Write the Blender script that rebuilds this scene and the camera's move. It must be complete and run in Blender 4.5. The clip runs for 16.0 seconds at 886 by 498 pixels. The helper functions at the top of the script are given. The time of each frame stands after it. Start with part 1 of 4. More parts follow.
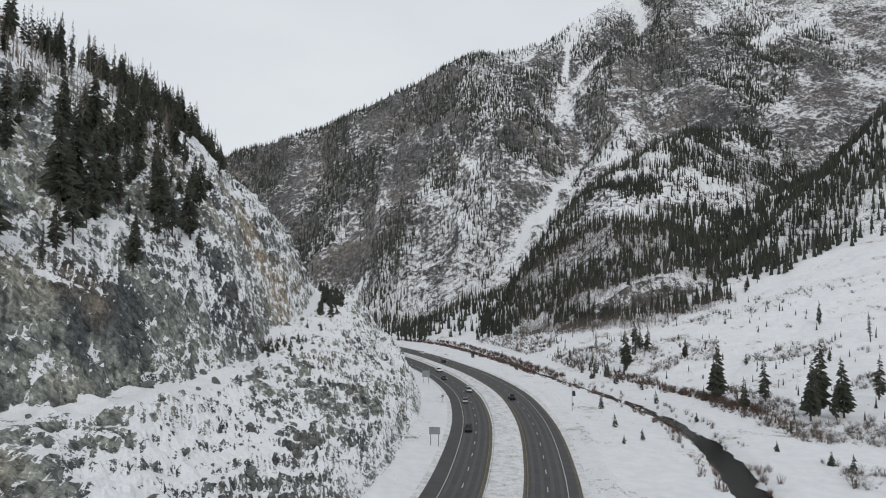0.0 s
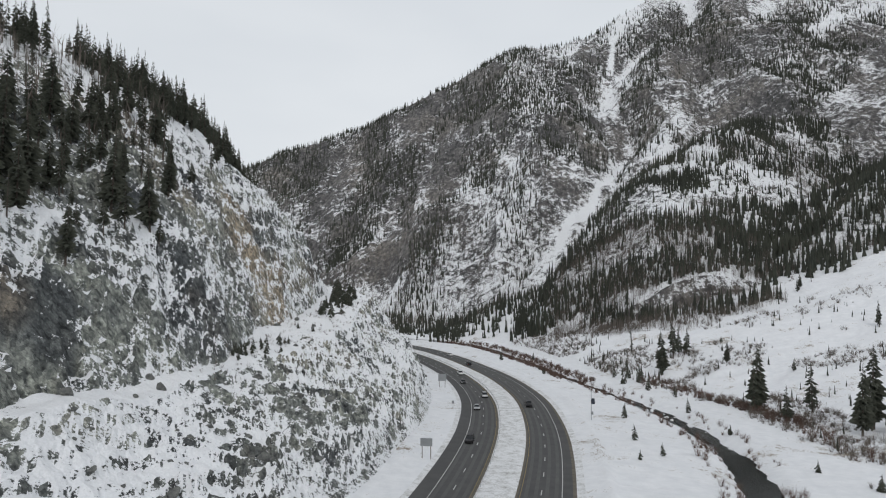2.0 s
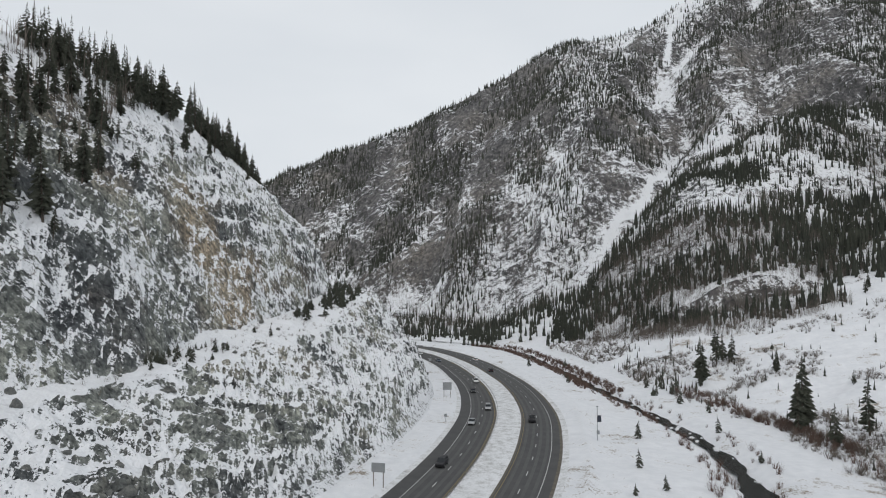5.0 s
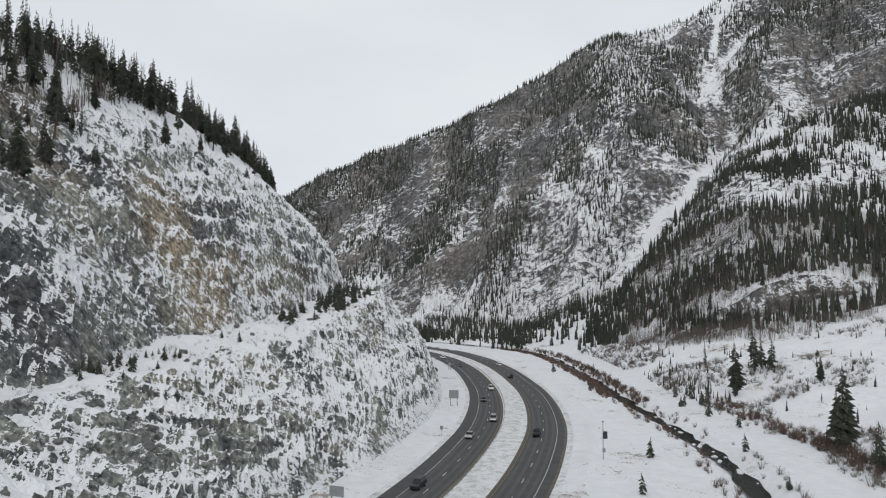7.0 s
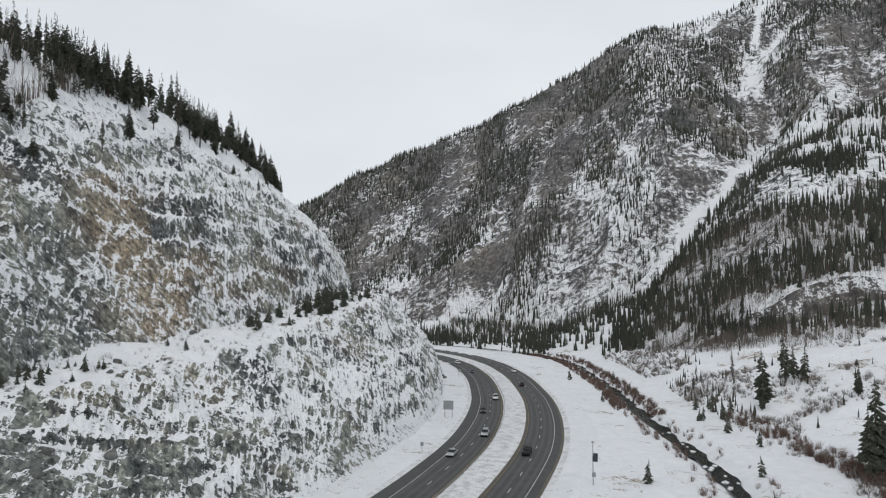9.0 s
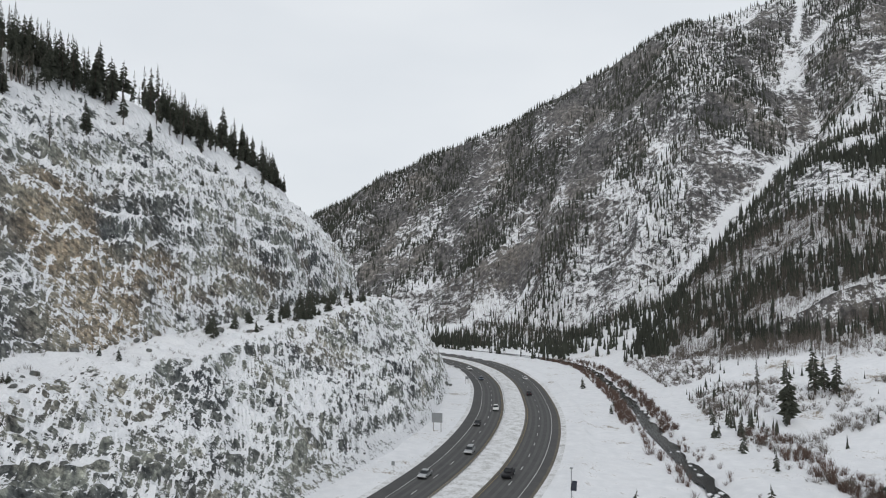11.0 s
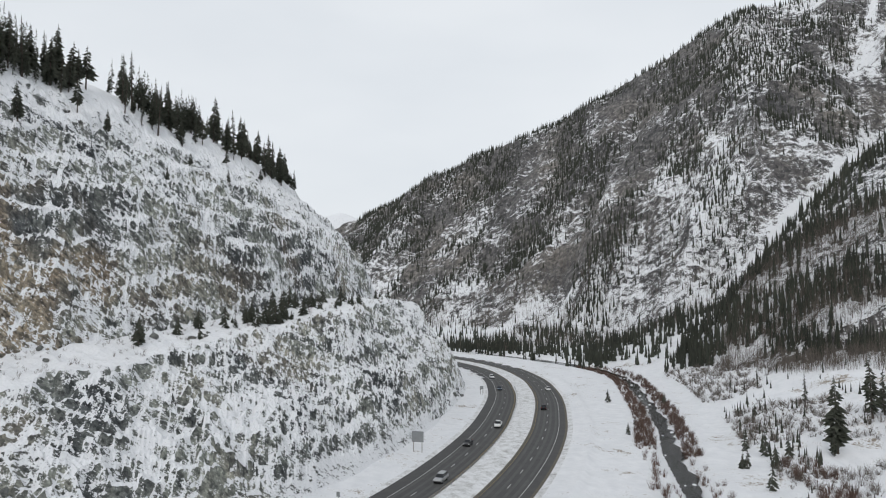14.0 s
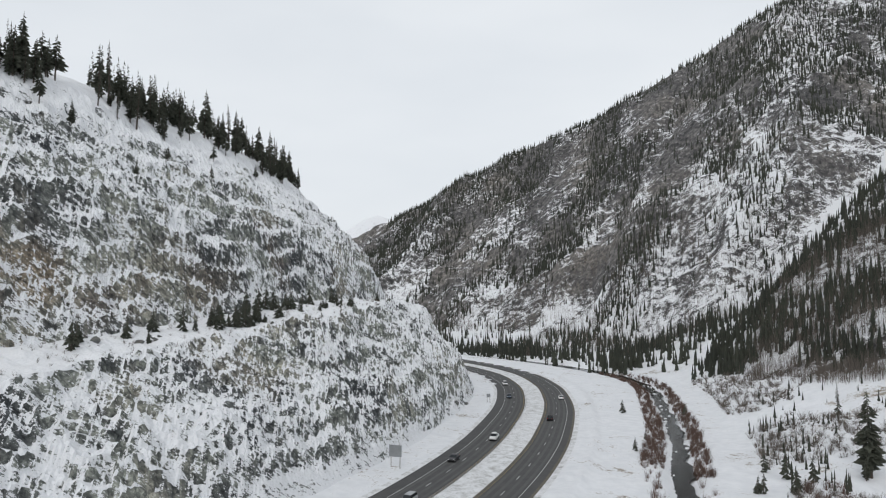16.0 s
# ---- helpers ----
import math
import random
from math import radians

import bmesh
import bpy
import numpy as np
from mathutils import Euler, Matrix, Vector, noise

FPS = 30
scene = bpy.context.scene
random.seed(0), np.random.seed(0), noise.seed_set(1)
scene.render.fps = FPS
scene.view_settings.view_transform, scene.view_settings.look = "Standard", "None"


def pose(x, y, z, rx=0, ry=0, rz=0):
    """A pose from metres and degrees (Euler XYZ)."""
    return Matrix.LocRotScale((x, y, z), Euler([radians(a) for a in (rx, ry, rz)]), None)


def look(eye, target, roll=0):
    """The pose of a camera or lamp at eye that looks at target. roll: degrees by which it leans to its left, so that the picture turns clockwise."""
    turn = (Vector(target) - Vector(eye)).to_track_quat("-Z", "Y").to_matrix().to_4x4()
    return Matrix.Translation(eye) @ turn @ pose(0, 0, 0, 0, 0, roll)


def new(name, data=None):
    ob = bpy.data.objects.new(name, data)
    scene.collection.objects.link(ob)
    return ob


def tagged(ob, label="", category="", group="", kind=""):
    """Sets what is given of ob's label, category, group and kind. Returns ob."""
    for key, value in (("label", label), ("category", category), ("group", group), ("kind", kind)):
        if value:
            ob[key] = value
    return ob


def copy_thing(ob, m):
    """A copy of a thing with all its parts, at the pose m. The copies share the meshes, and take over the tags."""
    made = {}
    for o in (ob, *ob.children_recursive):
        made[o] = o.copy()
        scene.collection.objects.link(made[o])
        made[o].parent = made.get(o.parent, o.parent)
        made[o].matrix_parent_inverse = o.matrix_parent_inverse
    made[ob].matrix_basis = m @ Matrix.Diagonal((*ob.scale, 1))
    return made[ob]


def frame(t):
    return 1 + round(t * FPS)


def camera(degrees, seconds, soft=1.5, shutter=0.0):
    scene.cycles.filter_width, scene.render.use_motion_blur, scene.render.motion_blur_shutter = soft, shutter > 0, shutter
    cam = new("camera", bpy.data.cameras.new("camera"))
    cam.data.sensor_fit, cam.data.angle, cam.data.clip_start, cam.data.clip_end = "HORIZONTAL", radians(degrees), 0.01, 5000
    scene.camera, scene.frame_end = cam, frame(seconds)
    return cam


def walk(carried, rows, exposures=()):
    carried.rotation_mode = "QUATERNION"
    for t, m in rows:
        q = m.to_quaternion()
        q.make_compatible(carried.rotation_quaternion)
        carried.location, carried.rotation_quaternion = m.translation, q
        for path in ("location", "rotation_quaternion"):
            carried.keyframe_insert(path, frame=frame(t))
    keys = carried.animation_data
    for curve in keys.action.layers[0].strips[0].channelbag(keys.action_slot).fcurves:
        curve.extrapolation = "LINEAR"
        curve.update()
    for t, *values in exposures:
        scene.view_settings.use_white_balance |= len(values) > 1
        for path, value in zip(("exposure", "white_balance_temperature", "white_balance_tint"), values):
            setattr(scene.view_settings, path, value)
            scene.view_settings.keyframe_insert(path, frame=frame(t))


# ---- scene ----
cam = camera(67.3, 16.0, soft=1.12)

PATH = [
    (0, (7.517, -67.328, 44.691), (7.521, -65.33, 44.777), 0.2),
    (0.5, (10.626, -63.733, 44.477), (10.589, -61.735, 44.564), 0.2),
    (1, (13.889, -60.054, 44.174), (13.81, -58.058, 44.261), 0.2),
    (1.5, (16.997, -56.25, 43.952), (16.882, -54.255, 44.039), 0.1),
    (2, (20.0, -52.387, 43.717), (19.854, -50.394, 43.805), 0.1),
    (2.5, (23.091, -48.52, 43.466), (22.915, -46.53, 43.555), 0.0),
    (3, (26.139, -44.63, 43.325), (25.936, -42.642, 43.414), 0.0),
    (3.5, (29.176, -40.601, 43.172), (28.949, -38.616, 43.263), 0.0),
    (4, (32.155, -36.568, 43.012), (31.895, -34.587, 43.104), 0.0),
    (6.5, (46.294, -16.025, 42.857), (45.856, -14.075, 42.952), -0.0),
    (7, (48.809, -11.768, 42.762), (48.338, -9.827, 42.859), -0.1),
    (7.5, (51.4, -7.442, 42.753), (50.9, -5.508, 42.851), -0.1),
    (8, (53.845, -2.894, 42.716), (53.317, -0.967, 42.817), -0.1),
    (8.5, (56.386, 1.745, 42.76), (55.827, 3.662, 42.862), -0.1),
    (11, (67.771, 24.174, 43.235), (67.075, 26.046, 43.343), -0.1),
    (11.5, (69.616, 28.794, 43.327), (68.891, 30.654, 43.436), -0.0),
    (12, (71.58, 33.303, 43.422), (70.825, 35.152, 43.532), -0.0),
    (12.5, (73.347, 37.895, 43.416), (72.563, 39.732, 43.527), 0.0),
    (13, (75.144, 42.46, 43.326), (74.331, 44.284, 43.438), 0.0),
    (13.5, (76.908, 47.113, 43.207), (76.067, 48.924, 43.321), 0.1),
    (14, (78.508, 51.766, 43.192), (77.641, 53.565, 43.306), 0.1),
    (14.5, (80.211, 56.391, 43.091), (79.315, 58.175, 43.207), 0.1),
    (15, (81.587, 61.059, 42.902), (80.667, 62.83, 43.02), 0.2),
    (15.5, (83.041, 65.848, 42.758), (82.094, 67.606, 42.879), 0.2),
    (16, (84.501, 70.538, 42.675), (83.527, 72.28, 42.798), 0.2),
]
walk(cam, [(t, look(eye, target, roll)) for t, eye, target, roll in PATH], ((0, -0.07), (4, -0.04), (8, 0.0), (16, 0.07)))

# ---- world, sun, exposure ----
world = bpy.data.worlds.new("overcast_sky")
scene.world = world
world.use_nodes = True
wn, wl = world.node_tree.nodes, world.node_tree.links
wn.clear()
sky = wn.new("ShaderNodeTexSky")
sky.sky_type, sky.sun_disc = "NISHITA", False
sky.sun_elevation, sky.sun_rotation = radians(38), radians(200)
sky.air_density, sky.dust_density = 1.0, 3.0
w_out, w_bg = wn.new("ShaderNodeOutputWorld"), wn.new("ShaderNodeBackground")
w_scale = wn.new("ShaderNodeMix")
w_scale.data_type, w_scale.blend_type = "RGBA", "MIX"
w_scale.inputs["Factor"].default_value = 0.93
w_co, w_map, w_noise, w_ramp = (wn.new("ShaderNodeTexCoord"), wn.new("ShaderNodeMapping"), wn.new("ShaderNodeTexNoise"), wn.new("ShaderNodeValToRGB"))
w_map.inputs["Scale"].default_value = (1.0, 1.0, 3.0)
w_noise.inputs["Scale"].default_value, w_noise.inputs["Detail"].default_value = 1.6, 4.0
w_ramp.color_ramp.elements[0].position, w_ramp.color_ramp.elements[1].position = 0.3, 0.75
w_ramp.color_ramp.elements[0].color, w_ramp.color_ramp.elements[1].color = (6.65, 7.05, 7.5, 1), (7.85, 8.15, 8.45, 1)
wl.new(w_co.outputs["Generated"], w_map.inputs["Vector"])
wl.new(w_map.outputs["Vector"], w_noise.inputs["Vector"])
wl.new(w_noise.outputs["Fac"], w_ramp.inputs["Fac"])
wl.new(sky.outputs["Color"], w_scale.inputs["A"])
wl.new(w_ramp.outputs["Color"], w_scale.inputs["B"])
wl.new(w_scale.outputs["Result"], w_bg.inputs["Color"])
w_bg.inputs["Strength"].default_value = 0.105
wl.new(w_bg.outputs["Background"], w_out.inputs["Surface"])
sun = new("sun", bpy.data.lights.new("sun", "SUN"))
sun.data.energy, sun.data.angle, sun.data.color = 0.7, radians(25), (1.0, 0.98, 0.95)
sun.matrix_world = look((60, -200, 260), (0, 100, 0))


# ---- number helpers ----
def lattice(ix, iy, iz, seed):
    h = np.sin(ix * 127.1 + iy * 311.7 + iz * 74.7 + seed * 53.3) * 43758.5453
    return h - np.floor(h)


def vnoise(p, seed=0):
    """Smooth value noise between 0 and 1 for points (n, 3)."""
    i = np.floor(p)
    f = p - i
    f = f * f * (3 - 2 * f)
    out = np.zeros(len(p))
    for dx in (0, 1):
        for dy in (0, 1):
            for dz in (0, 1):
                w = np.abs(1 - dx - f[:, 0]) * np.abs(1 - dy - f[:, 1]) * np.abs(1 - dz - f[:, 2])
                out += w * lattice(i[:, 0] + dx, i[:, 1] + dy, i[:, 2] + dz, seed)
    return out


def fbm(p, size, octaves=4, seed=0, ridged=False, gain=0.5):
    """Fractal noise about 0, of the given size of its largest forms in metres."""
    p, total, amp, norm = np.asarray(p, float) / size, 0, 1.0, 0
    for o in range(octaves):
        n = vnoise(p * 2 ** o + 17.3 * o, seed + o) * 2 - 1
        total, norm = total + amp * ((1 - 2 * np.abs(n)) if ridged else n), norm + amp
        amp *= gain
    return total / norm


def smooth(a, b, x):
    u = np.clip((x - a) / (b - a), 0, 1)
    return u * u * (3 - 2 * u)


# ---- plan: the road's middle line and the valley ----
ROAD = np.array([(-30, -330), (-22, -250), (-12, -150), (-3, -70), (6, -10), (13, 25), (18.4, 52), (22.0, 80), (24.6, 110), (25.4, 137), (24.5, 168), (20.6, 200),
                 (14.4, 232), (7, 260), (-3.5, 294), (-14.5, 322), (-29.5, 352), (-54, 385), (-88, 411), (-135, 432), (-200, 450), (-290, 465), (-420, 480)], float)


def spline(pts, step):
    """Points at even steps along a smooth line through pts."""
    out = []
    ext = np.vstack([2 * pts[0] - pts[1], pts, 2 * pts[-1] - pts[-2]])
    for a, b, c, d in zip(ext, ext[1:], ext[2:], ext[3:]):
        t = np.linspace(0, 1, 24, endpoint=False)[:, None]
        out.append(0.5 * (2 * b + (c - a) * t + (2 * a - 5 * b + 4 * c - d) * t ** 2 + (3 * b - a - 3 * c + d) * t ** 3))
    out = np.vstack(out + [pts[-1:]])
    run = np.r_[0, np.cumsum(np.linalg.norm(np.diff(out, axis=0), axis=1))]
    s = np.arange(0, run[-1], step)
    return np.stack([np.interp(s, run, out[:, k]) for k in range(out.shape[1])], 1)


LINE = spline(ROAD, 2.0)
tang = np.gradient(LINE, axis=0)
tang /= np.linalg.norm(tang, axis=1)[:, None]
for _ in range(12):
    tang[1:-1] = (tang[:-2] + tang[1:-1] * 2 + tang[2:]) / 4
tang /= np.linalg.norm(tang, axis=1)[:, None]
LEFT = np.stack([-tang[:, 1], tang[:, 0]], 1)
S_LINE = np.arange(len(LINE)) * 2.0


def road_z(y):
    y = np.asarray(y, float)
    grid = np.arange(-600, 1700, 10.0)
    raw = np.interp(grid, [-400, -100, 96, 200, 300, 400, 600, 900, 1600], [15, 9.5, 4.7, 2.6, 0.2, 0, 1.5, 6, 20])
    raw = np.convolve(np.pad(raw, 4, mode="edge"), np.ones(9) / 9, "valid")
    return np.interp(y, grid, raw)


def road_at(s, d):
    """Places at the run s along the road and d metres to the left of its middle."""
    s, d = np.broadcast_arrays(np.asarray(s, float), np.asarray(d, float))
    c = np.stack([np.interp(s, S_LINE, LINE[:, k]) for k in (0, 1)], -1)
    n = np.stack([np.interp(s, S_LINE, LEFT[:, k]) for k in (0, 1)], -1)
    xy = c + n * d[..., None]
    return xy, road_z(c[..., 1])


def from_road(xy):
    """Run along the road, distance to its left and the road's height there."""
    best, run = np.full(len(xy), 1e9), np.zeros(len(xy))
    side = np.zeros(len(xy))
    for k in range(0, len(LINE), 2):
        off = xy - LINE[k]
        d2 = (off ** 2).sum(1)
        near = d2 < best
        best[near], run[near] = d2[near], S_LINE[k] + (off[near] @ tang[k])
        side[near] = off[near] @ LEFT[k]
    return run, np.sign(side) * np.sqrt(best), road_z(np.interp(run, S_LINE, LINE[:, 1]))


RIVER = spline(np.array([(-10, -320), (15, -180), (40, -60), (55, 10), (66, 60), (74, 95), (77, 130), (73.5, 165), (65, 198), (58, 226), (53, 250), (49, 272), (43, 298), (36, 324), (28, 352), (20, 380),
                         (6, 408), (-20, 436), (-70, 462), (-150, 485)], float), 3.0)


def from_river(xy):
    best = np.full(len(xy), 1e9)
    right = np.zeros(len(xy))
    along = np.gradient(RIVER, axis=0)
    for k in range(len(RIVER)):
        off = xy - RIVER[k]
        d2 = (off ** 2).sum(1)
        near = d2 < best
        best[near] = d2[near]
        right[near] = (off[near] @ np.array([along[k][1], -along[k][0]])) / 3
    return np.sqrt(best), right


def valley(xy):
    """Height of the ground sheet: road bed, verges, river bed and the snowfield that rises beyond it."""
    xy = np.asarray(xy, float)
    run, d, rz = from_road(xy)
    rd, rs = from_river(xy)
    p = np.c_[xy, np.zeros(len(xy))]
    z = rz - 0.06
    z = np.where((d > 15.0) & (d < 26), rz + 0.35 * smooth(15.0, 17.2, d) + 0.5 * smooth(18, 26, d), z)
    z = np.where(d >= 26, rz + 0.85, z)
    # verge and field on the river's side
    field = rz + 0.55 * smooth(-14.5, -17, d) - 0.7 * smooth(-19, -24, d) - 2.2 * smooth(-28, -60, d)
    field += 0.85 * np.exp(-((d + 20.5 + 1.2 * fbm(p, 30, 2, 9)) / 0.7) ** 2) + 0.25 * smooth(-15.5, -19, d) * fbm(p, 3.5, 2, 10)
    z = np.where(d < -14.5, field, z)
    beyond = rs > 0
    base = road_z(xy[:, 1]) - 1.9
    # a bank with a flat path past the river, then the slope, steeper up the valley
    k1 = np.interp(xy[:, 1], [150, 200, 245, 285, 350, 400, 460], [0.03, 0.03, 0.10, 0.27, 0.32, 0.34, 0.41])
    k2 = np.interp(xy[:, 1], [100, 200, 245, 280, 350, 400, 450], [0.16, 0.20, 0.25, 0.27, 0.30, 0.32, 0.42])
    fade = smooth(-45, 40, xy[:, 0]) * smooth(580, 500, xy[:, 1])
    terrace = base + 0.9 * smooth(4, 9, rd) + fade * (k1 * np.clip(rd - 16, 0, 36) + k2 * np.clip(rd - 50, 0, 400))
    terrace += fade * smooth(20, 50, rd) * (3.0 * fbm(p, 45, 3, 5) + 1.6 * fbm(p, 14, 3, 6) + 0.9 * fbm(p, 6, 2, 7))
    z = np.where(beyond & (d < -14.5), terrace, z)
    mix = smooth(4, 0, rd)
    z = np.where(d < -17, z * (1 - mix) + mix * np.minimum(z, base + 0.4), z)
    z -= np.where(d < -17, 1.5 * smooth(5.5, 1.5, rd + 1.2 * fbm(p, 12, 2, 8)), 0)
    rough = smooth(-17, -24, d) + smooth(16, 22, d)
    z += rough * (0.22 * fbm(p, 7, 3, 2) + 0.10 * fbm(p, 2.2, 2, 3))
    sink = smooth(480, 540, xy[:, 1]) * 8
    return z - sink


def spur(xy):
    """Distance along the wooded spur's crest, and beyond it."""
    off = xy - (158, 378)
    return off @ np.array([0.918, 0.397]), off @ np.array([-0.397, 0.918])


GULLY_Y, GULLY_X = [480, 540, 617, 690, 765, 840, 908, 987, 1096], [10, 55, 99, 146, 188, 178, 188, 255, 370]
# the wooded rib beside the gully: places of its crest
RIB_X, RIB_Y, RIB_Z = [34, 43, 61, 82, 104, 127, 148, 170, 222, 262, 313, 387, 520], [425, 432, 452, 478, 502, 522, 540, 556, 588, 608, 650, 720, 860], [2, 11, 38, 65, 92, 114, 133, 146, 178, 195, 205, 225, 270]


def rib(xy):
    """Distance beyond the rib's crest line, and the crest's height there."""
    x = xy[:, 0]
    return (xy[:, 1] - np.interp(x, RIB_X, RIB_Y)) * 0.78, np.interp(x, RIB_X, RIB_Z) - 1.6 * np.clip(RIB_X[0] - x, 0, 200)


def mountain(xy):
    """Height of the far mountain: a foot line, a crest line and the gullies between."""
    x, y = xy[:, 0], xy[:, 1]
    p = np.c_[xy, np.zeros(len(xy))]
    foot = np.interp(x, [-800, -292, -144, -103, 10, 80, 150, 220, 400, 800], [760, 684, 634, 600, 535, 505, 485, 470, 400, 300])
    crest_y = np.interp(x, [-800, 60, 178, 311, 500, 900], [1000, 1000, 1050, 1200, 1300, 1350])
    crest = np.interp(x, [-900, -608, -461, -340, -231, -196, -70, 42, 110, 178, 240, 311, 420, 560, 900], [34, 124, 183, 237, 266, 278, 340, 402, 416, 440, 498, 562, 640, 690, 760])
    foot = foot + 14 * fbm(p, 120, 2, 11)
    u = (y - foot) / (crest_y - foot)
    up = np.clip(u, 0, 1)
    z = 6 + (crest - 6) * (0.75 * up + 0.25 * up ** 1.6)
    z = np.where(u > 1, crest - (y - crest_y) * 0.5, z)
    z = np.where(u < 0, 6 + u * 40, z)
    # the main gully and the spurs on both sides
    g = x - np.interp(y, GULLY_Y, GULLY_X)
    mid = smooth(0, 0.12, u) * smooth(1.05, 0.85, u)
    z -= mid * 20 * np.interp(y, [600, 680, 765, 900, 1060], [0.1, 0.6, 1.5, 0.5, 1.0]) * np.exp(-(g / 24) ** 2)
    z += mid * 16 * np.exp(-((g - 75) / 45) ** 2) + mid * 9 * np.exp(-((g + 70) / 40) ** 2)
    g2 = x - np.interp(y, [520, 700, 1000], [-115, -95, -40])
    z -= mid * 16 * np.exp(-(g2 / 25) ** 2)
    g3 = x - np.interp(y, [450, 700, 1000], [190, 260, 330])
    z -= mid * 14 * np.exp(-(g3 / 20) ** 2)
    z += mid * (22 * fbm(p, 150, 3, 21, True) + 11 * fbm(p * (1, 0.6, 1), 50, 3, 22, True) + 5.0 * fbm(p * (1, 0.7, 1), 16, 3, 23, True))
    z += 2.0 * smooth(0, 0.05, u) * fbm(p, 12, 2, 25)
    # a wooded spur that comes down on the river's far side
    a, b = spur(xy)
    crest = 26 + 0.58 * np.clip(a, 0, 90) + 0.74 * np.clip(a - 90, 0, 900)
    over = crest - np.where(b > 0, 0.75, 0.35) * np.abs(b + 6 * fbm(p, 60, 2, 27)) + 5 * fbm(p, 30, 3, 26)
    z = np.where(a > -20, np.maximum(z, over), z)
    b, top = rib(xy)
    b = b + 5 * fbm(p, 40, 3, 24)
    over = top - np.where(b > 0, 0.85, np.interp(x, [130, 170, 240], [0.60, 0.66, 0.95])) * np.abs(b) - 60 * smooth(362, 334, y) + 3.5 * fbm(p, 22, 3, 19) + 2.5 * fbm(p, 60, 2, 18, True) * smooth(0, -30, b)
    return np.where((x > 10) & (y < 900), np.maximum(z, over), z)


# ---- materials ----
def shade(name, rough=0.8, metal=0.0):
    m = bpy.data.materials.new(name)
    m.use_nodes = True
    n = m.node_tree.nodes
    b = n["Principled BSDF"]
    b.inputs["Roughness"].default_value, b.inputs["Metallic"].default_value = rough, metal
    b.inputs["Specular IOR Level"].default_value = 0.3
    return m, n, m.node_tree.links, b


def noise_node(n, l, scale, detail=4.0, rough=0.55, stretch=(1, 1, 1), turn=(0, 0, 0)):
    co, mp, t = n.new("ShaderNodeTexCoord"), n.new("ShaderNodeMapping"), n.new("ShaderNodeTexNoise")
    mp.inputs["Scale"].default_value, mp.inputs["Rotation"].default_value = stretch, turn
    t.inputs["Scale"].default_value, t.inputs["Detail"].default_value, t.inputs["Roughness"].default_value = scale, detail, rough
    l.new(co.outputs["Object"], mp.inputs["Vector"])
    l.new(mp.outputs["Vector"], t.inputs["Vector"])
    return t.outputs["Fac"]


def streak_node(n, l, scale, long, dip, detail=5.0, rough=0.6):
    """Noise drawn out along the beds of the rock, which dip along the road."""
    co, mp, t = n.new("ShaderNodeTexCoord"), n.new("ShaderNodeMapping"), n.new("ShaderNodeTexNoise")
    mp.vector_type = "TEXTURE"
    mp.inputs["Rotation"].default_value, mp.inputs["Scale"].default_value = (dip, 0, 0), (1, 1, long)
    t.inputs["Scale"].default_value, t.inputs["Detail"].default_value, t.inputs["Roughness"].default_value = scale, detail, rough
    l.new(co.outputs["Object"], mp.inputs["Vector"])
    l.new(mp.outputs["Vector"], t.inputs["Vector"])
    return t.outputs["Fac"]


def ramp(n, l, fac, stops):
    r = n.new("ShaderNodeValToRGB")
    e = r.color_ramp.elements
    while len(e) < len(stops):
        e.new(0.5)
    for k, (pos, col) in enumerate(stops):
        e[k].position, e[k].color = pos, (*col, 1)
    l.new(fac, r.inputs["Fac"])
    return r.outputs["Color"]


def blend(n, l, fac, a, b, how="MIX"):
    x = n.new("ShaderNodeMix")
    x.data_type, x.blend_type = "RGBA", how
    for key, v in (("Factor", fac), ("A", a), ("B", b)):
        if isinstance(v, (int, float)):
            x.inputs[key].default_value = v
        elif isinstance(v, tuple):
            x.inputs[key].default_value = (*v, 1)
        else:
            l.new(v, x.inputs[key])
    return x.outputs["Result"]


def sums(n, l, how, a, b):
    x = n.new("ShaderNodeMath")
    x.operation = how
    for k, v in enumerate((a, b)):
        if isinstance(v, (int, float)):
            x.inputs[k].default_value = v
        else:
            l.new(v, x.inputs[k])
    return x.outputs["Value"]


def bump(n, l, b, height, strength, distance):
    x = n.new("ShaderNodeBump")
    x.inputs["Strength"].default_value, x.inputs["Distance"].default_value = strength, distance
    l.new(height, x.inputs["Height"])
    l.new(x.outputs["Normal"], b.inputs["Normal"])


def two_tone(name, dark, light, scale, rough=0.8, metal=0.0, relief=0.0, fine=8.0):
    m, n, l, b = shade(name, rough, metal)
    f = sums(n, l, "ADD", sums(n, l, "MULTIPLY", noise_node(n, l, scale), 0.6), sums(n, l, "MULTIPLY", noise_node(n, l, scale * fine), 0.4))
    l.new(ramp(n, l, f, [(0.3, dark), (0.7, light)]), b.inputs["Base Color"])
    if relief:
        bump(n, l, b, f, 0.6, relief)
    return m


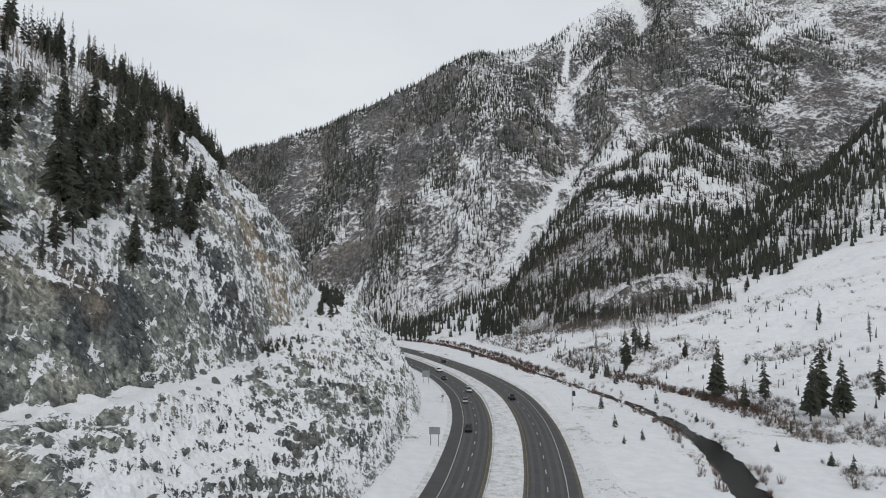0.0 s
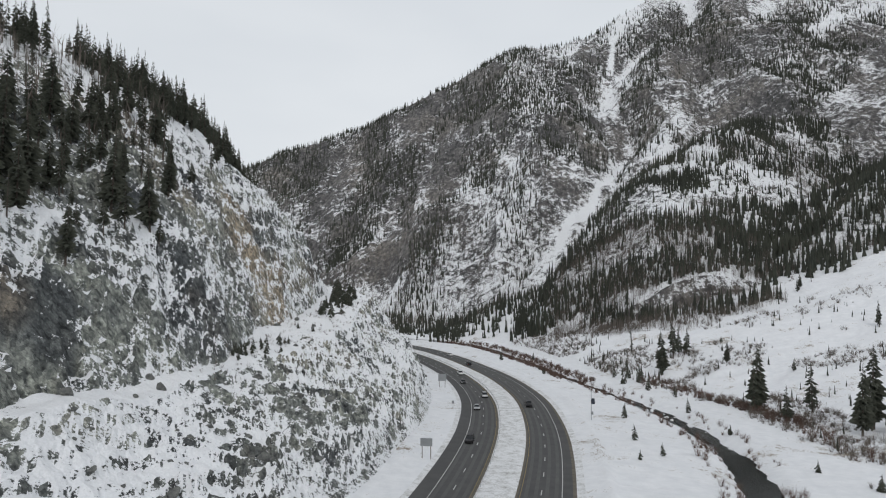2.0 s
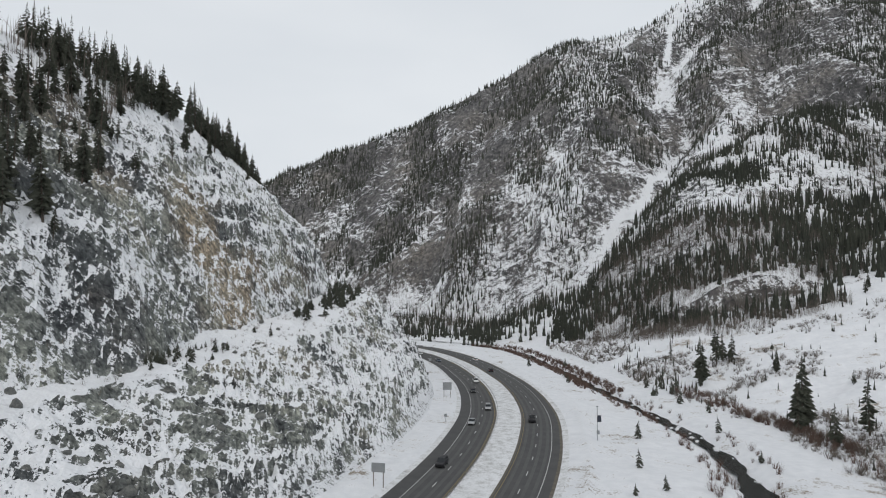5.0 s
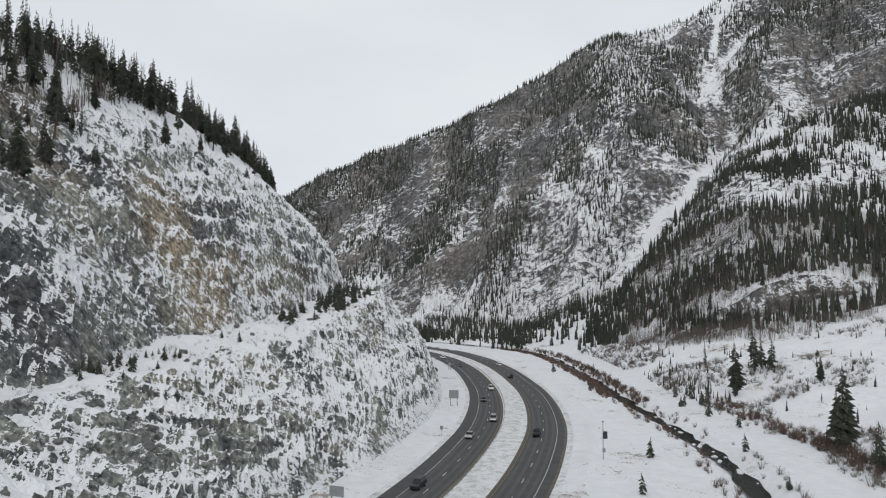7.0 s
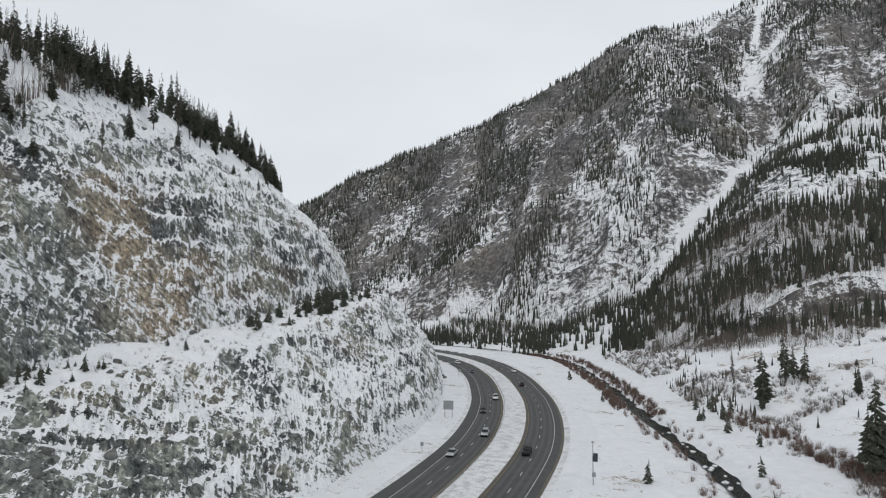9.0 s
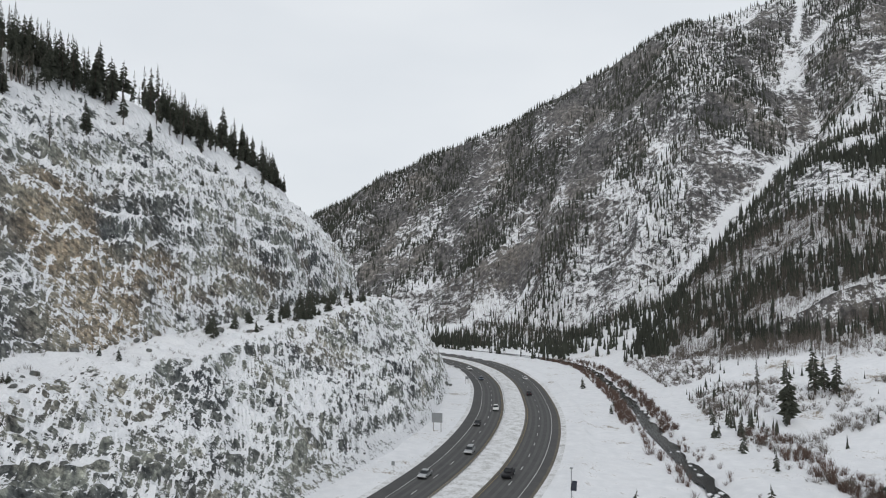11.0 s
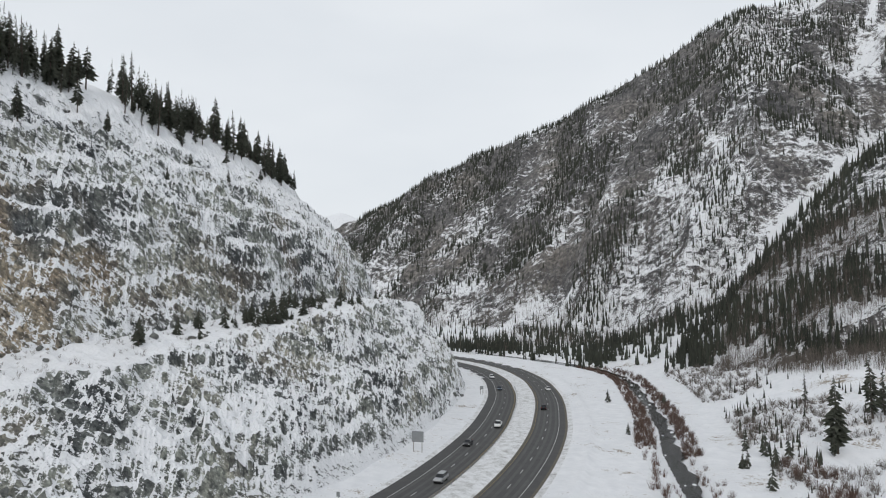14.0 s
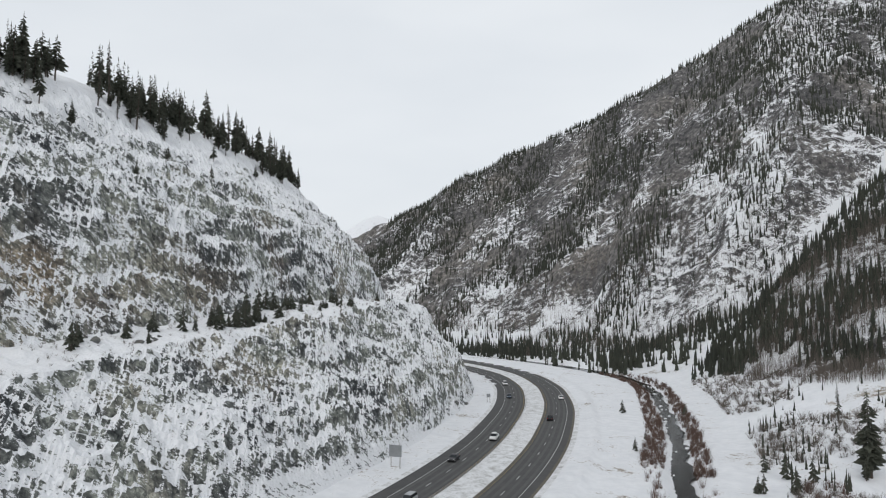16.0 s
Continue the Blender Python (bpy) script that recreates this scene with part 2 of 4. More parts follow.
def rocky(name, cover, rocks, patch, grain, soft=0.05, stretch=(1, 1, 1), hold=0.55, tilt=(0, 0, 0), ochre=None, speckle=0.9, joints=0.85, dip=None):
    """Rock with snow lying where it is flat enough. cover: how steep snow still holds; the mesh attribute "drift" adds to it."""
    m, n, l, b = shade(name, 0.85)
    geo, sep, att = n.new("ShaderNodeNewGeometry"), n.new("ShaderNodeSeparateXYZ"), n.new("ShaderNodeAttribute")
    att.attribute_name = "drift"
    l.new(geo.outputs["Normal"], sep.inputs["Vector"])
    big, mid, small = noise_node(n, l, patch, 5.0), noise_node(n, l, grain, 5.0, 0.6, stretch), noise_node(n, l, grain * 5, 4.0, 0.7, stretch)
    if dip:
        mid = streak_node(n, l, grain, 2.6, dip)
        small = streak_node(n, l, grain * 3.5, 2.2, dip, 4.0, 0.65)
    block = n.new("ShaderNodeTexVoronoi")
    block.inputs["Scale"].default_value = grain * 1.6
    co, mp = n.new("ShaderNodeTexCoord"), n.new("ShaderNodeMapping")
    mp.inputs["Scale"].default_value, mp.inputs["Rotation"].default_value = stretch, tilt
    l.new(co.outputs["Object"], mp.inputs["Vector"])
    warp = blend(n, l, 0.12 / grain * 0.3, mp.outputs["Vector"], noise_colour(n, l, grain * 2), "ADD")
    l.new(warp, block.inputs["Vector"])
    col = ramp(n, l, big, rocks)
    if ochre:
        att2 = n.new("ShaderNodeAttribute")
        att2.attribute_name = "ochre"
        att3 = n.new("ShaderNodeAttribute")
        att3.attribute_name = "slate_crevice"
        # dark rock patches, and crevice shade painted into the colour
        col = blend(n, l, att3.outputs["Fac"], col, (0.085, 0.094, 0.102))
        col = blend(n, l, sums(n, l, "MULTIPLY", att2.outputs["Fac"], sums(n, l, "MULTIPLY", mid, 1.5)), col, ochre)
    col = blend(n, l, 0.8, col, ramp(n, l, block.outputs["Color"], [(0.15, (0.35, 0.36, 0.37)), (0.85, (1.25, 1.23, 1.2))]), "MULTIPLY")
    col = blend(n, l, 0.7, col, ramp(n, l, mid, [(0.32, (0.30, 0.30, 0.31)), (0.62, (1.25, 1.24, 1.2))]), "MULTIPLY")
    col = blend(n, l, 0.6, col, ramp(n, l, small, [(0.33, (0.32, 0.32, 0.33)), (0.66, (1.3, 1.3, 1.3))]), "MULTIPLY")
    joint = streak_node(n, l, grain * 1.5, 5.0, dip * 0.8, 3.0) if dip else noise_node(n, l, grain * 1.8, 3.0, 0.6, (1.0, 1.0, 0.16), turn=(0.55, 0.5, 0.0))
    col = blend(n, l, joints, col, ramp(n, l, joint, [(0.36, (0.14, 0.14, 0.15)), (0.43, (0.9, 0.9, 0.9)), (0.62, (1.25, 1.25, 1.22))]), "MULTIPLY")
    lie = sums(n, l, "ADD", sums(n, l, "MULTIPLY", sep.outputs["Z"], hold / 0.55), att.outputs["Fac"])
    lie = sums(n, l, "ADD", lie, sums(n, l, "MULTIPLY", sums(n, l, "SUBTRACT", mid, 0.5), speckle))
    lie = sums(n, l, "ADD", lie, sums(n, l, "MULTIPLY", sums(n, l, "SUBTRACT", small, 0.5), speckle * (0.85 if dip else 1.0)))
    mask = n.new("ShaderNodeMapRange")
    mask.inputs["From Min"].default_value, mask.inputs["From Max"].default_value = cover - soft, cover + soft
    l.new(lie, mask.inputs["Value"])
    snow = ramp(n, l, small, [(0.3, (0.70, 0.71, 0.73)), (0.7, (0.80, 0.805, 0.82))])
    l.new(blend(n, l, mask.outputs["Result"], col, snow), b.inputs["Base Color"])
    bump(n, l, b, sums(n, l, "ADD", sums(n, l, "ADD", mid, small), sums(n, l, "MULTIPLY", block.outputs["Distance"], 0.7)), 0.9, 0.35 / grain * 0.4)
    return m


def noise_colour(n, l, scale):
    co, t = n.new("ShaderNodeTexCoord"), n.new("ShaderNodeTexNoise")
    t.inputs["Scale"].default_value, t.inputs["Detail"].default_value = scale, 2.0
    l.new(co.outputs["Object"], t.inputs["Vector"])
    return t.outputs["Color"]


MAT_CUT = rocky("rock_cut", 0.50, [(0.34, (0.12, 0.13, 0.14)), (0.43, (0.24, 0.255, 0.245)), (0.54, (0.35, 0.37, 0.335)), (0.68, (0.42, 0.41, 0.36))], 0.045, 1.0, 0.03, (1.0, 1.0, 0.9), 0.60, (0.5, 0.35, 0.0), (0.46, 0.35, 0.24), 1.15, 0.6, 0.9)
MAT_MOUNTAIN = rocky("mountain_rock", 0.66, [(0.3, (0.10, 0.10, 0.104)), (0.5, (0.172, 0.166, 0.166)), (0.7, (0.25, 0.232, 0.215))], 0.012, 0.22, 0.05, (1, 1, 0.8), 0.5, speckle=1.35, joints=0.2)


def ground_material():
    m, n, l, b = shade("snow_ground", 0.75)
    big, mid, small = noise_node(n, l, 0.05, 4.0), noise_node(n, l, 0.35, 5.0, 0.6), noise_node(n, l, 2.2, 4.0, 0.65)
    snow = ramp(n, l, mid, [(0.3, (0.66, 0.67, 0.69)), (0.7, (0.77, 0.775, 0.79))])
    tuft = sums(n, l, "ADD", sums(n, l, "MULTIPLY", big, 0.5), sums(n, l, "ADD", sums(n, l, "MULTIPLY", mid, 0.35), sums(n, l, "MULTIPLY", small, 0.35)))
    mask = n.new("ShaderNodeMapRange")
    mask.inputs["From Min"].default_value, mask.inputs["From Max"].default_value = 0.675, 0.735
    l.new(tuft, mask.inputs["Value"])
    l.new(blend(n, l, mask.outputs["Result"], snow, (0.22, 0.18, 0.13)), b.inputs["Base Color"])
    bump(n, l, b, sums(n, l, "ADD", mid, sums(n, l, "MULTIPLY", small, 0.4)), 0.5, 0.5)
    return m


MAT_SNOW = ground_material()
def dirty_snow():
    m, n, l, b = shade("ploughed_snow", 0.8)
    mid, small = noise_node(n, l, 0.5, 5.0, 0.65), noise_node(n, l, 2.6, 4.0, 0.7)
    f = sums(n, l, "ADD", sums(n, l, "MULTIPLY", mid, 0.6), sums(n, l, "MULTIPLY", small, 0.5))
    l.new(ramp(n, l, f, [(0.36, (0.20, 0.19, 0.175)), (0.47, (0.50, 0.50, 0.495)), (0.60, (0.72, 0.725, 0.735))]), b.inputs["Base Color"])
    bump(n, l, b, f, 0.8, 0.3)
    return m


MAT_DIRTY_SNOW = dirty_snow()
MAT_ASPHALT = two_tone("asphalt", (0.056, 0.056, 0.057), (0.088, 0.087, 0.086), 0.35, 0.85, 0, 0.01, 30)
MAT_WHITE_LINE = two_tone("white_line", (0.35, 0.35, 0.34), (0.6, 0.6, 0.59), 3.0, 0.7)
MAT_YELLOW_LINE = two_tone("yellow_line", (0.16, 0.12, 0.05), (0.32, 0.23, 0.09), 2.0, 0.7)
MAT_WATER = two_tone("river_water", (0.012, 0.014, 0.015), (0.03, 0.032, 0.03), 0.6, 0.12, 0, 0.02)
MAT_NEEDLE = two_tone("needles", (0.040, 0.046, 0.036), (0.105, 0.110, 0.084), 0.6, 0.9)
MAT_FAR_NEEDLE = two_tone("far_needles", (0.028, 0.032, 0.026), (0.068, 0.072, 0.055), 0.03, 0.95)
MAT_BARK = two_tone("bark", (0.05, 0.04, 0.033), (0.12, 0.10, 0.085), 2.0, 0.95)
MAT_TWIG = two_tone("twigs", (0.085, 0.055, 0.045), (0.17, 0.115, 0.092), 0.4, 0.95)
MAT_GREY_TWIG = two_tone("grey_twigs", (0.085, 0.072, 0.062), (0.20, 0.172, 0.148), 0.4, 0.95)


# ---- mesh helpers ----
def mesh_from(name, verts, faces, material, soft=False):
    me = bpy.data.meshes.new(name)
    verts, faces = np.asarray(verts, np.float32), np.asarray(faces, np.int32)
    k = faces.shape[1]
    me.vertices.add(len(verts))
    me.vertices.foreach_set("co", verts.ravel())
    me.loops.add(faces.size)
    me.loops.foreach_set("vertex_index", faces.ravel())
    me.polygons.add(len(faces))
    me.polygons.foreach_set("loop_start", np.arange(0, faces.size, k, dtype=np.int32))
    me.polygons.foreach_set("use_smooth", np.full(len(faces), soft))
    me.materials.append(material)
    me.update(calc_edges=True)
    me.validate()
    return me


def mark(me, name, values):
    me.attributes.new(name, "FLOAT", "POINT").data.foreach_set("value", np.asarray(values, np.float32))


def grid_faces(nu, nv):
    i = np.arange((nu - 1) * (nv - 1))
    a = i // (nv - 1) * nv + i % (nv - 1)
    return np.stack([a, a + nv, a + nv + 1, a + 1], 1)


def part(name, bm, material, parent, label=""):
    me = bpy.data.meshes.new(name)
    bm.to_mesh(me)
    bm.free()
    me.materials.append(material)
    ob = new(name, me)
    ob.parent = parent
    return tagged(ob, label)


def thing(name, x, y, z, label, category, group="", turn=0.0):
    ob = new(name)
    ob.matrix_basis = pose(x, y, z, 0, 0, turn)
    return tagged(ob, label, category, group)


def steps(*rows):
    """Numbers at even steps: rows of (start, end, step)."""
    return np.unique(np.concatenate([np.arange(a, b + 1e-6, s) for a, b, s in rows]).round(4))


# ---- ground sheet ----
gx = steps((-3000, -1200, 300), (-1200, -240, 40), (-240, -40, 8), (-40, 110, 1.25), (110, 260, 3), (260, 700, 20), (700, 3000, 230))
gy = steps((-1500, -300, 150), (-300, 0, 15), (0, 330, 1.25), (330, 520, 3), (520, 900, 20), (900, 4000, 310))
gxy = np.stack(np.meshgrid(gx, gy, indexing="ij"), -1).reshape(-1, 2)
gz = valley(gxy)
ground = new("ground", mesh_from("ground", np.c_[gxy, gz], grid_faces(len(gx), len(gy)), MAT_SNOW, True))
tagged(ground, "snow-covered valley floor with tufts of dry grass", "ground", kind="structure")


def height(x, y):
    return float(valley(np.array([[x, y]]))[0])


# ---- road ----
def ribbon(name, s, d0, d1, lift, material, thick=0.0, rise=0.0):
    """A strip of road between two distances from the middle line."""
    cols = [d0, d1] if not thick else [d0, d0, d1, d1]
    verts = []
    for k, d in enumerate(cols):
        xy, z = road_at(s, np.full(len(s), d))
        zz = z + lift - (thick if thick and k in (0, 3) else 0) + (rise if k == len(cols) - 1 else 0)
        verts.append(np.c_[xy, zz])
    v = np.stack(verts, 1).reshape(-1, 3)
    f = grid_faces(len(s), len(cols))[:, ::-1]
    return mesh_from(name, v, f, material)


s_all = np.arange(0, S_LINE[-1] - 1, 2.0)
road = tagged(new("road"), "grey asphalt divided highway curving through the valley", "road", kind="structure")
for d0, d1 in ((14.8, 3.5), (-3.4, -14.4)):
    ob = new("carriageway", ribbon("carriageway", s_all, d0, d1, 0.10, MAT_ASPHALT, 0.2))
    ob.parent = road
for d, mat, w in ((11.4, MAT_WHITE_LINE, 0.15), (4.2, MAT_YELLOW_LINE, 0.12), (-4.3, MAT_YELLOW_LINE, 0.13), (-11.6, MAT_WHITE_LINE, 0.15)):
    ob = new("edge_line", ribbon("edge_line", s_all, d + w / 2, d - w / 2, 0.112, mat))
    ob.parent = road
for d in (7.8, -7.95):
    for k in range(26, 68):
        s = np.linspace(k * 12.19, k * 12.19 + 3.05, 3)
        ob = new("lane_dash", ribbon("lane_dash", s, d + 0.09, d - 0.09, 0.112, MAT_WHITE_LINE))
        ob.parent = road

# grit and worn wheel tracks
MAT_GRIT = two_tone("road_grit", (0.075, 0.065, 0.05), (0.17, 0.15, 0.125), 0.7, 0.95)
MAT_TRACK = two_tone("worn_asphalt", (0.072, 0.072, 0.072), (0.105, 0.104, 0.102), 0.3, 0.8, 0, 0, 25)
for d, w, mat, lift in ((-13.9, 0.8, MAT_GRIT, 0.108), (-3.7, 0.5, MAT_GRIT, 0.108), (3.8, 0.5, MAT_GRIT, 0.108), (8.8, 0.7, MAT_TRACK, 0.106), (10.6, 0.7, MAT_TRACK, 0.106), (5.2, 0.7, MAT_TRACK, 0.106), (6.9, 0.7, MAT_TRACK, 0.106),
                        (-5.3, 0.7, MAT_TRACK, 0.106), (-7.0, 0.7, MAT_TRACK, 0.106), (-8.9, 0.7, MAT_TRACK, 0.106), (-10.6, 0.7, MAT_TRACK, 0.106)):
    ob = new("wheel_track" if mat is MAT_TRACK else "grit_strip", ribbon("strip", s_all, d + w / 2, d - w / 2, lift, mat))
    ob.parent = road

for d0, d1, lift, rise in ((-14.2, -15.7, 0.115, 0.2), (16.0, 14.6, 0.24, -0.12)):
    ob = new("snow_edge", ribbon("snow_edge", s_all, d0, d1, lift, MAT_DIRTY_SNOW, 0.0, rise))
    ob.parent = road

# median with ploughed snow
s_med = np.arange(0, S_LINE[-1] - 1, 1.2)
d_med = np.linspace(3.6, -3.5, 15)
sm, dm = np.meshgrid(s_med, d_med, indexing="ij")
xy, z = road_at(sm.ravel(), dm.ravel())
q = np.c_[xy, np.zeros(len(xy))]
hump = np.clip(1 - (np.abs(dm.ravel()) / 3.75) ** 4, 0, 1)
z = z + 0.05 + hump * (0.28 + 0.12 * fbm(q, 5, 3, 41) + 0.08 * fbm(q, 1.5, 2, 42))
median = new("median", mesh_from("median", np.c_[xy, z], grid_faces(len(s_med), len(d_med))[:, ::-1], MAT_DIRTY_SNOW, True))
tagged(median, "ploughed snow strip between the two carriageways", "median", kind="structure")

# ---- river ----
rt = np.gradient(RIVER, axis=0)
rn = np.stack([rt[:, 1], -rt[:, 0]], 1) / 3
rw = np.interp(RIVER[:, 1], [0, 60, 100, 115, 160, 200, 240, 300, 420], [4.5, 5.0, 4.2, 2.0, 1.8, 2.6, 2.8, 2.2, 1.8]) * (1 + 0.3 * np.sin(np.arange(len(RIVER)) * 0.7) + 0.2 * np.sin(np.arange(len(RIVER)) * 1.7))
rz = road_z(RIVER[:, 1]) - 2.35
v = np.stack([np.c_[RIVER - rn * rw[:, None], rz], np.c_[RIVER + rn * rw[:, None], rz]], 1).reshape(-1, 3)
river = new("river", mesh_from("river", v, grid_faces(len(RIVER), 2), MAT_WATER, True))
tagged(river, "dark open water of a small river between snow banks", "river", kind="structure")

# ---- rock cut and hill beside the road ----
FACE_D = [56, 60, 66, 70, 74, 80, 87, 98, 107, 118, 150, 200, 300, 420]
FACE_Z = [8, 20, 39, 49, 57, 63.5, 71, 82, 92, 98.5, 103, 96, 60, 20]
NEAR_D = [44, 50, 54, 57, 61, 65, 70, 80, 90, 107, 118, 150, 200, 300, 420]
NEAR_Z = [9, 18, 27, 36, 43, 47, 54, 64, 73.5, 89, 96, 102, 96, 60, 20]
BENCH_S = [340, 370, 395, 433, 470, 503, 560, 610, 650, 720]
BENCH_D = [46, 46, 46, 45, 46, 47.5, 48, 49, 50, 50]
BENCH_Z = [20, 19.5, 20.5, 22.8, 25.4, 28.2, 33, 35.5, 35.5, 34]


def cut_profile(s, d):
    """Height of the hillside over the road: the lower cut, a bench that climbs along it, and the upper face."""
    edge, top = np.interp(s, BENCH_S, BENCH_D), np.interp(s, BENCH_S, BENCH_Z)
    low = smooth(440, 400, s)
    v = (d - 26.5) / (edge - 26.5)
    cut = 3.5 + (top - 3.5) * np.interp(v, [0, 0.17, 0.4, 0.6, 0.85, 1], [0, 0.25, 0.48, 0.64, 0.87, 1])
    cut = np.where(d < 26.5, np.interp(d, [20, 24, 26.5], [-0.5, 0.2, 3.5]), cut)
    bench = top + 0.16 * np.clip(d - edge, 0, 40)
    face = (1 - low) * np.interp(d, FACE_D, FACE_Z) + low * np.interp(d, NEAR_D, NEAR_Z)
    return np.where(d < edge, cut, np.maximum(bench, face))


hs = steps((120, 260, 2.0), (260, 330, 1.2), (330, 620, 0.56), (620, 700, 1.0), (700, 900, 6))
hd = steps((19, 90, 0.44), (90, 130, 0.8), (130, 220, 4), (220, 420, 20))


def broken_hill(s, d):
    """Surface of the hillside at run s and distance d, with ledges and broken rock."""
    xy, rz = road_at(s, d)
    q = np.c_[xy, np.zeros(len(xy))]
    wander = (3.5 * fbm(q, 26, 3, 47) + 1.8 * fbm(q, 7, 2, 48)) * smooth(36, 46, d) * smooth(84, 66, d)
    d = d + wander
    base = cut_profile(s, d)
    p = np.c_[xy, base]
    z = rz + base
    slope = (cut_profile(s, d + 0.6) - cut_profile(s, d - 0.6)) / 1.2
    face = smooth(0.5, 0.85, slope) * smooth(24, 28, d) * (0.25 * smooth(125, 112, d) + 0.75 * smooth(108, 90, d))
    shift = 2.6 * fbm(p * (1, 1, 0.6), 22, 3, 51) + face * (2.4 * fbm(p * (1, 1, 0.45), 9, 3, 52, True) + 2.0 * fbm(p * (1, 1, 0.7), 3.2, 3, 53, True, 0.65))
    out = shift * smooth(19.5, 27, d)
    z = z + out * np.clip(slope, 0.25, 1.3)
    # beds and blocks: flat treads that hold snow, steep risers of bare rock
    crevice_shade = np.zeros(len(s))
    for tall, lean, seed, much, loose, cell in ((7.0, 0.05, 56, 0.8, 0.0, 9.0), (2.8, 0.25, 57, 0.75, 0.7, 3.6), (1.6, 0.5, 59, 0.8, 1.0, 2.2)):
        block = np.floor((s + 1.8 * z) / cell + 1.2 * fbm(p, 3 * cell, 2, seed + 20))
        level = (z + lean * s + 1.2 * tall * fbm(p * (1, 1, 0.5), 4 * tall, 3, seed, False, 0.6)) / tall + loose * lattice(block, 0 * block, 0 * block, seed)
        f = level - np.floor(level)
        if tall < 5:
            # painted crevice shade: darkens the risers of some blocks, chosen at random
            crevice_shade = np.maximum(crevice_shade, smooth(0.72, 0.95, lattice(block, np.floor(level), 0 * block, seed + 5)) * smooth(0.3, 0.5, f))
        here = smooth(-0.35, 0.1, fbm(p, 4 * tall, 2, seed + 9))
        if tall > 5:
            here = here * (0.4 + 0.6 * smooth(48, 56, d)) * (0.3 + 0.7 * smooth(420, 475, s))
        z = z + face * here * much * tall * (smooth(0.4, 1.0, f) - f)
    z = z + (1 - face) * smooth(24, 30, d) * (0.5 * fbm(p, 5, 3, 55) + smooth(40, 46, d) * smooth(68, 58, d) * (1.5 * fbm(p, 8, 3, 49, True) + 0.5))
    return xy, z, crevice_shade * face


def hill(s, d):
    return broken_hill(s, d)[:2]


ss, dd = np.meshgrid(hs, hd, indexing="ij")
hxy, hz, crevice_shade = broken_hill(ss.ravel(), dd.ravel())
rock_mesh = mesh_from("rock_cut", np.c_[hxy, hz], grid_faces(len(hs), len(hd)), MAT_CUT, False)
hp = np.c_[hxy, hz]
sr, dr = ss.ravel(), dd.ravel()
talus = smooth(470, 420, sr) * smooth(62, 54, dr) * smooth(27, 31, dr)
mark(rock_mesh, "drift", 0.05 + 0.06 * smooth(440, 500, sr) + 0.26 * fbm(hp * (1, 1, 1.5), 9, 4, 58) + 0.04 * smooth(80, 100, dr) * smooth(450, 420, sr) + 0.14 * smooth(48, 54, dr) * smooth(70, 62, dr) * smooth(470, 420, sr) + 0.10 * smooth(56, 62, dr) * smooth(430, 470, sr) - 0.22 * smooth(60, 66, dr) * smooth(440, 400, sr)
     - 0.40 * smooth(0.0, 0.3, fbm(hp, 8, 3, 60)) * talus - 0.04 * talus)
mark(rock_mesh, "ochre", np.clip(2.2 * np.exp(-((sr - 458) / 17) ** 2) * np.exp(-((dr - 68) / 8) ** 2) * smooth(-0.35, 0.2, fbm(hp, 9, 3, 63)) + 0.35 * smooth(0.2, 0.5, fbm(hp, 22, 3, 59)), 0, 0.75))
# patches of dark rock; the last term adds the painted shade of crevices
mark(rock_mesh, "slate_crevice", np.clip((0.55 * smooth(425, 395, sr) * smooth(84, 72, dr) * smooth(-0.05, 0.25, fbm(hp, 18, 3, 64))
                                  + 0.85 * smooth(0.26, 0.42, fbm(hp * (1, 1, 0.6), 13, 3, 65)) + 0.8 * crevice_shade), 0, 0.85))
rock = new("rock_cut", rock_mesh)
tagged(rock, "blasted grey-green and ochre rock cut dusted with snow", "rock face", kind="structure")

# ---- far mountain ----
LANES = ((196, 945, 216, 1017, 5), (216, 1017, 235, 1070, 11), (500, 958, 610, 1025, 15), (322, 615, 335, 700, 7), (-146, 612, -118, 655, 9), (-93, 558, -78, 642, 8), (0, 474, 34, 478, 6))


def outcrop(xy):
    """Bare brown rock outcrops among the trees."""
    p = np.c_[xy, np.zeros(len(xy))]
    return smooth(0.16, 0.36, fbm(p * (1, 0.8, 1), 34, 3, 35)) * smooth(600, 690, xy[:, 1]) * smooth(330, 200, xy[:, 0])


def lanes(xy):
    """Open snow lanes and patches on the mountain, 1 in their middle."""
    out, p = np.zeros(len(xy)), np.c_[xy, np.zeros(len(xy))]
    for x0, y0, x1, y1, wide in LANES:
        along = np.array([x1 - x0, y1 - y0], float)
        t = np.clip(((xy - (x0, y0)) @ along) / (along @ along), 0, 1)
        gap = np.linalg.norm(xy - (np.array([x0, y0]) + t[:, None] * along), axis=1)
        out = np.maximum(out, np.exp(-((gap + 4 * fbm(p, 18, 2, 33)) / wide) ** 2))
    return out


mx, my = steps((-1500, -640, 40), (-640, -400, 6), (-400, 640, 3.6), (640, 900, 8), (900, 1500, 40)), steps((330, 1150, 3.8), (1150, 1420, 6), (1420, 2000, 60))
mxy = np.stack(np.meshgrid(mx, my, indexing="ij"), -1).reshape(-1, 2)
mz = mountain(mxy)
mountain_mesh = mesh_from("mountain", np.c_[mxy, mz], grid_faces(len(mx), len(my)), MAT_MOUNTAIN, False)
mp3 = np.c_[mxy, np.zeros(len(mxy))]
gully = mxy[:, 0] - np.interp(mxy[:, 1], GULLY_Y, GULLY_X)
wide = np.interp(mxy[:, 1], [617, 700, 765, 900, 960], [4, 4, 9, 10, 13])
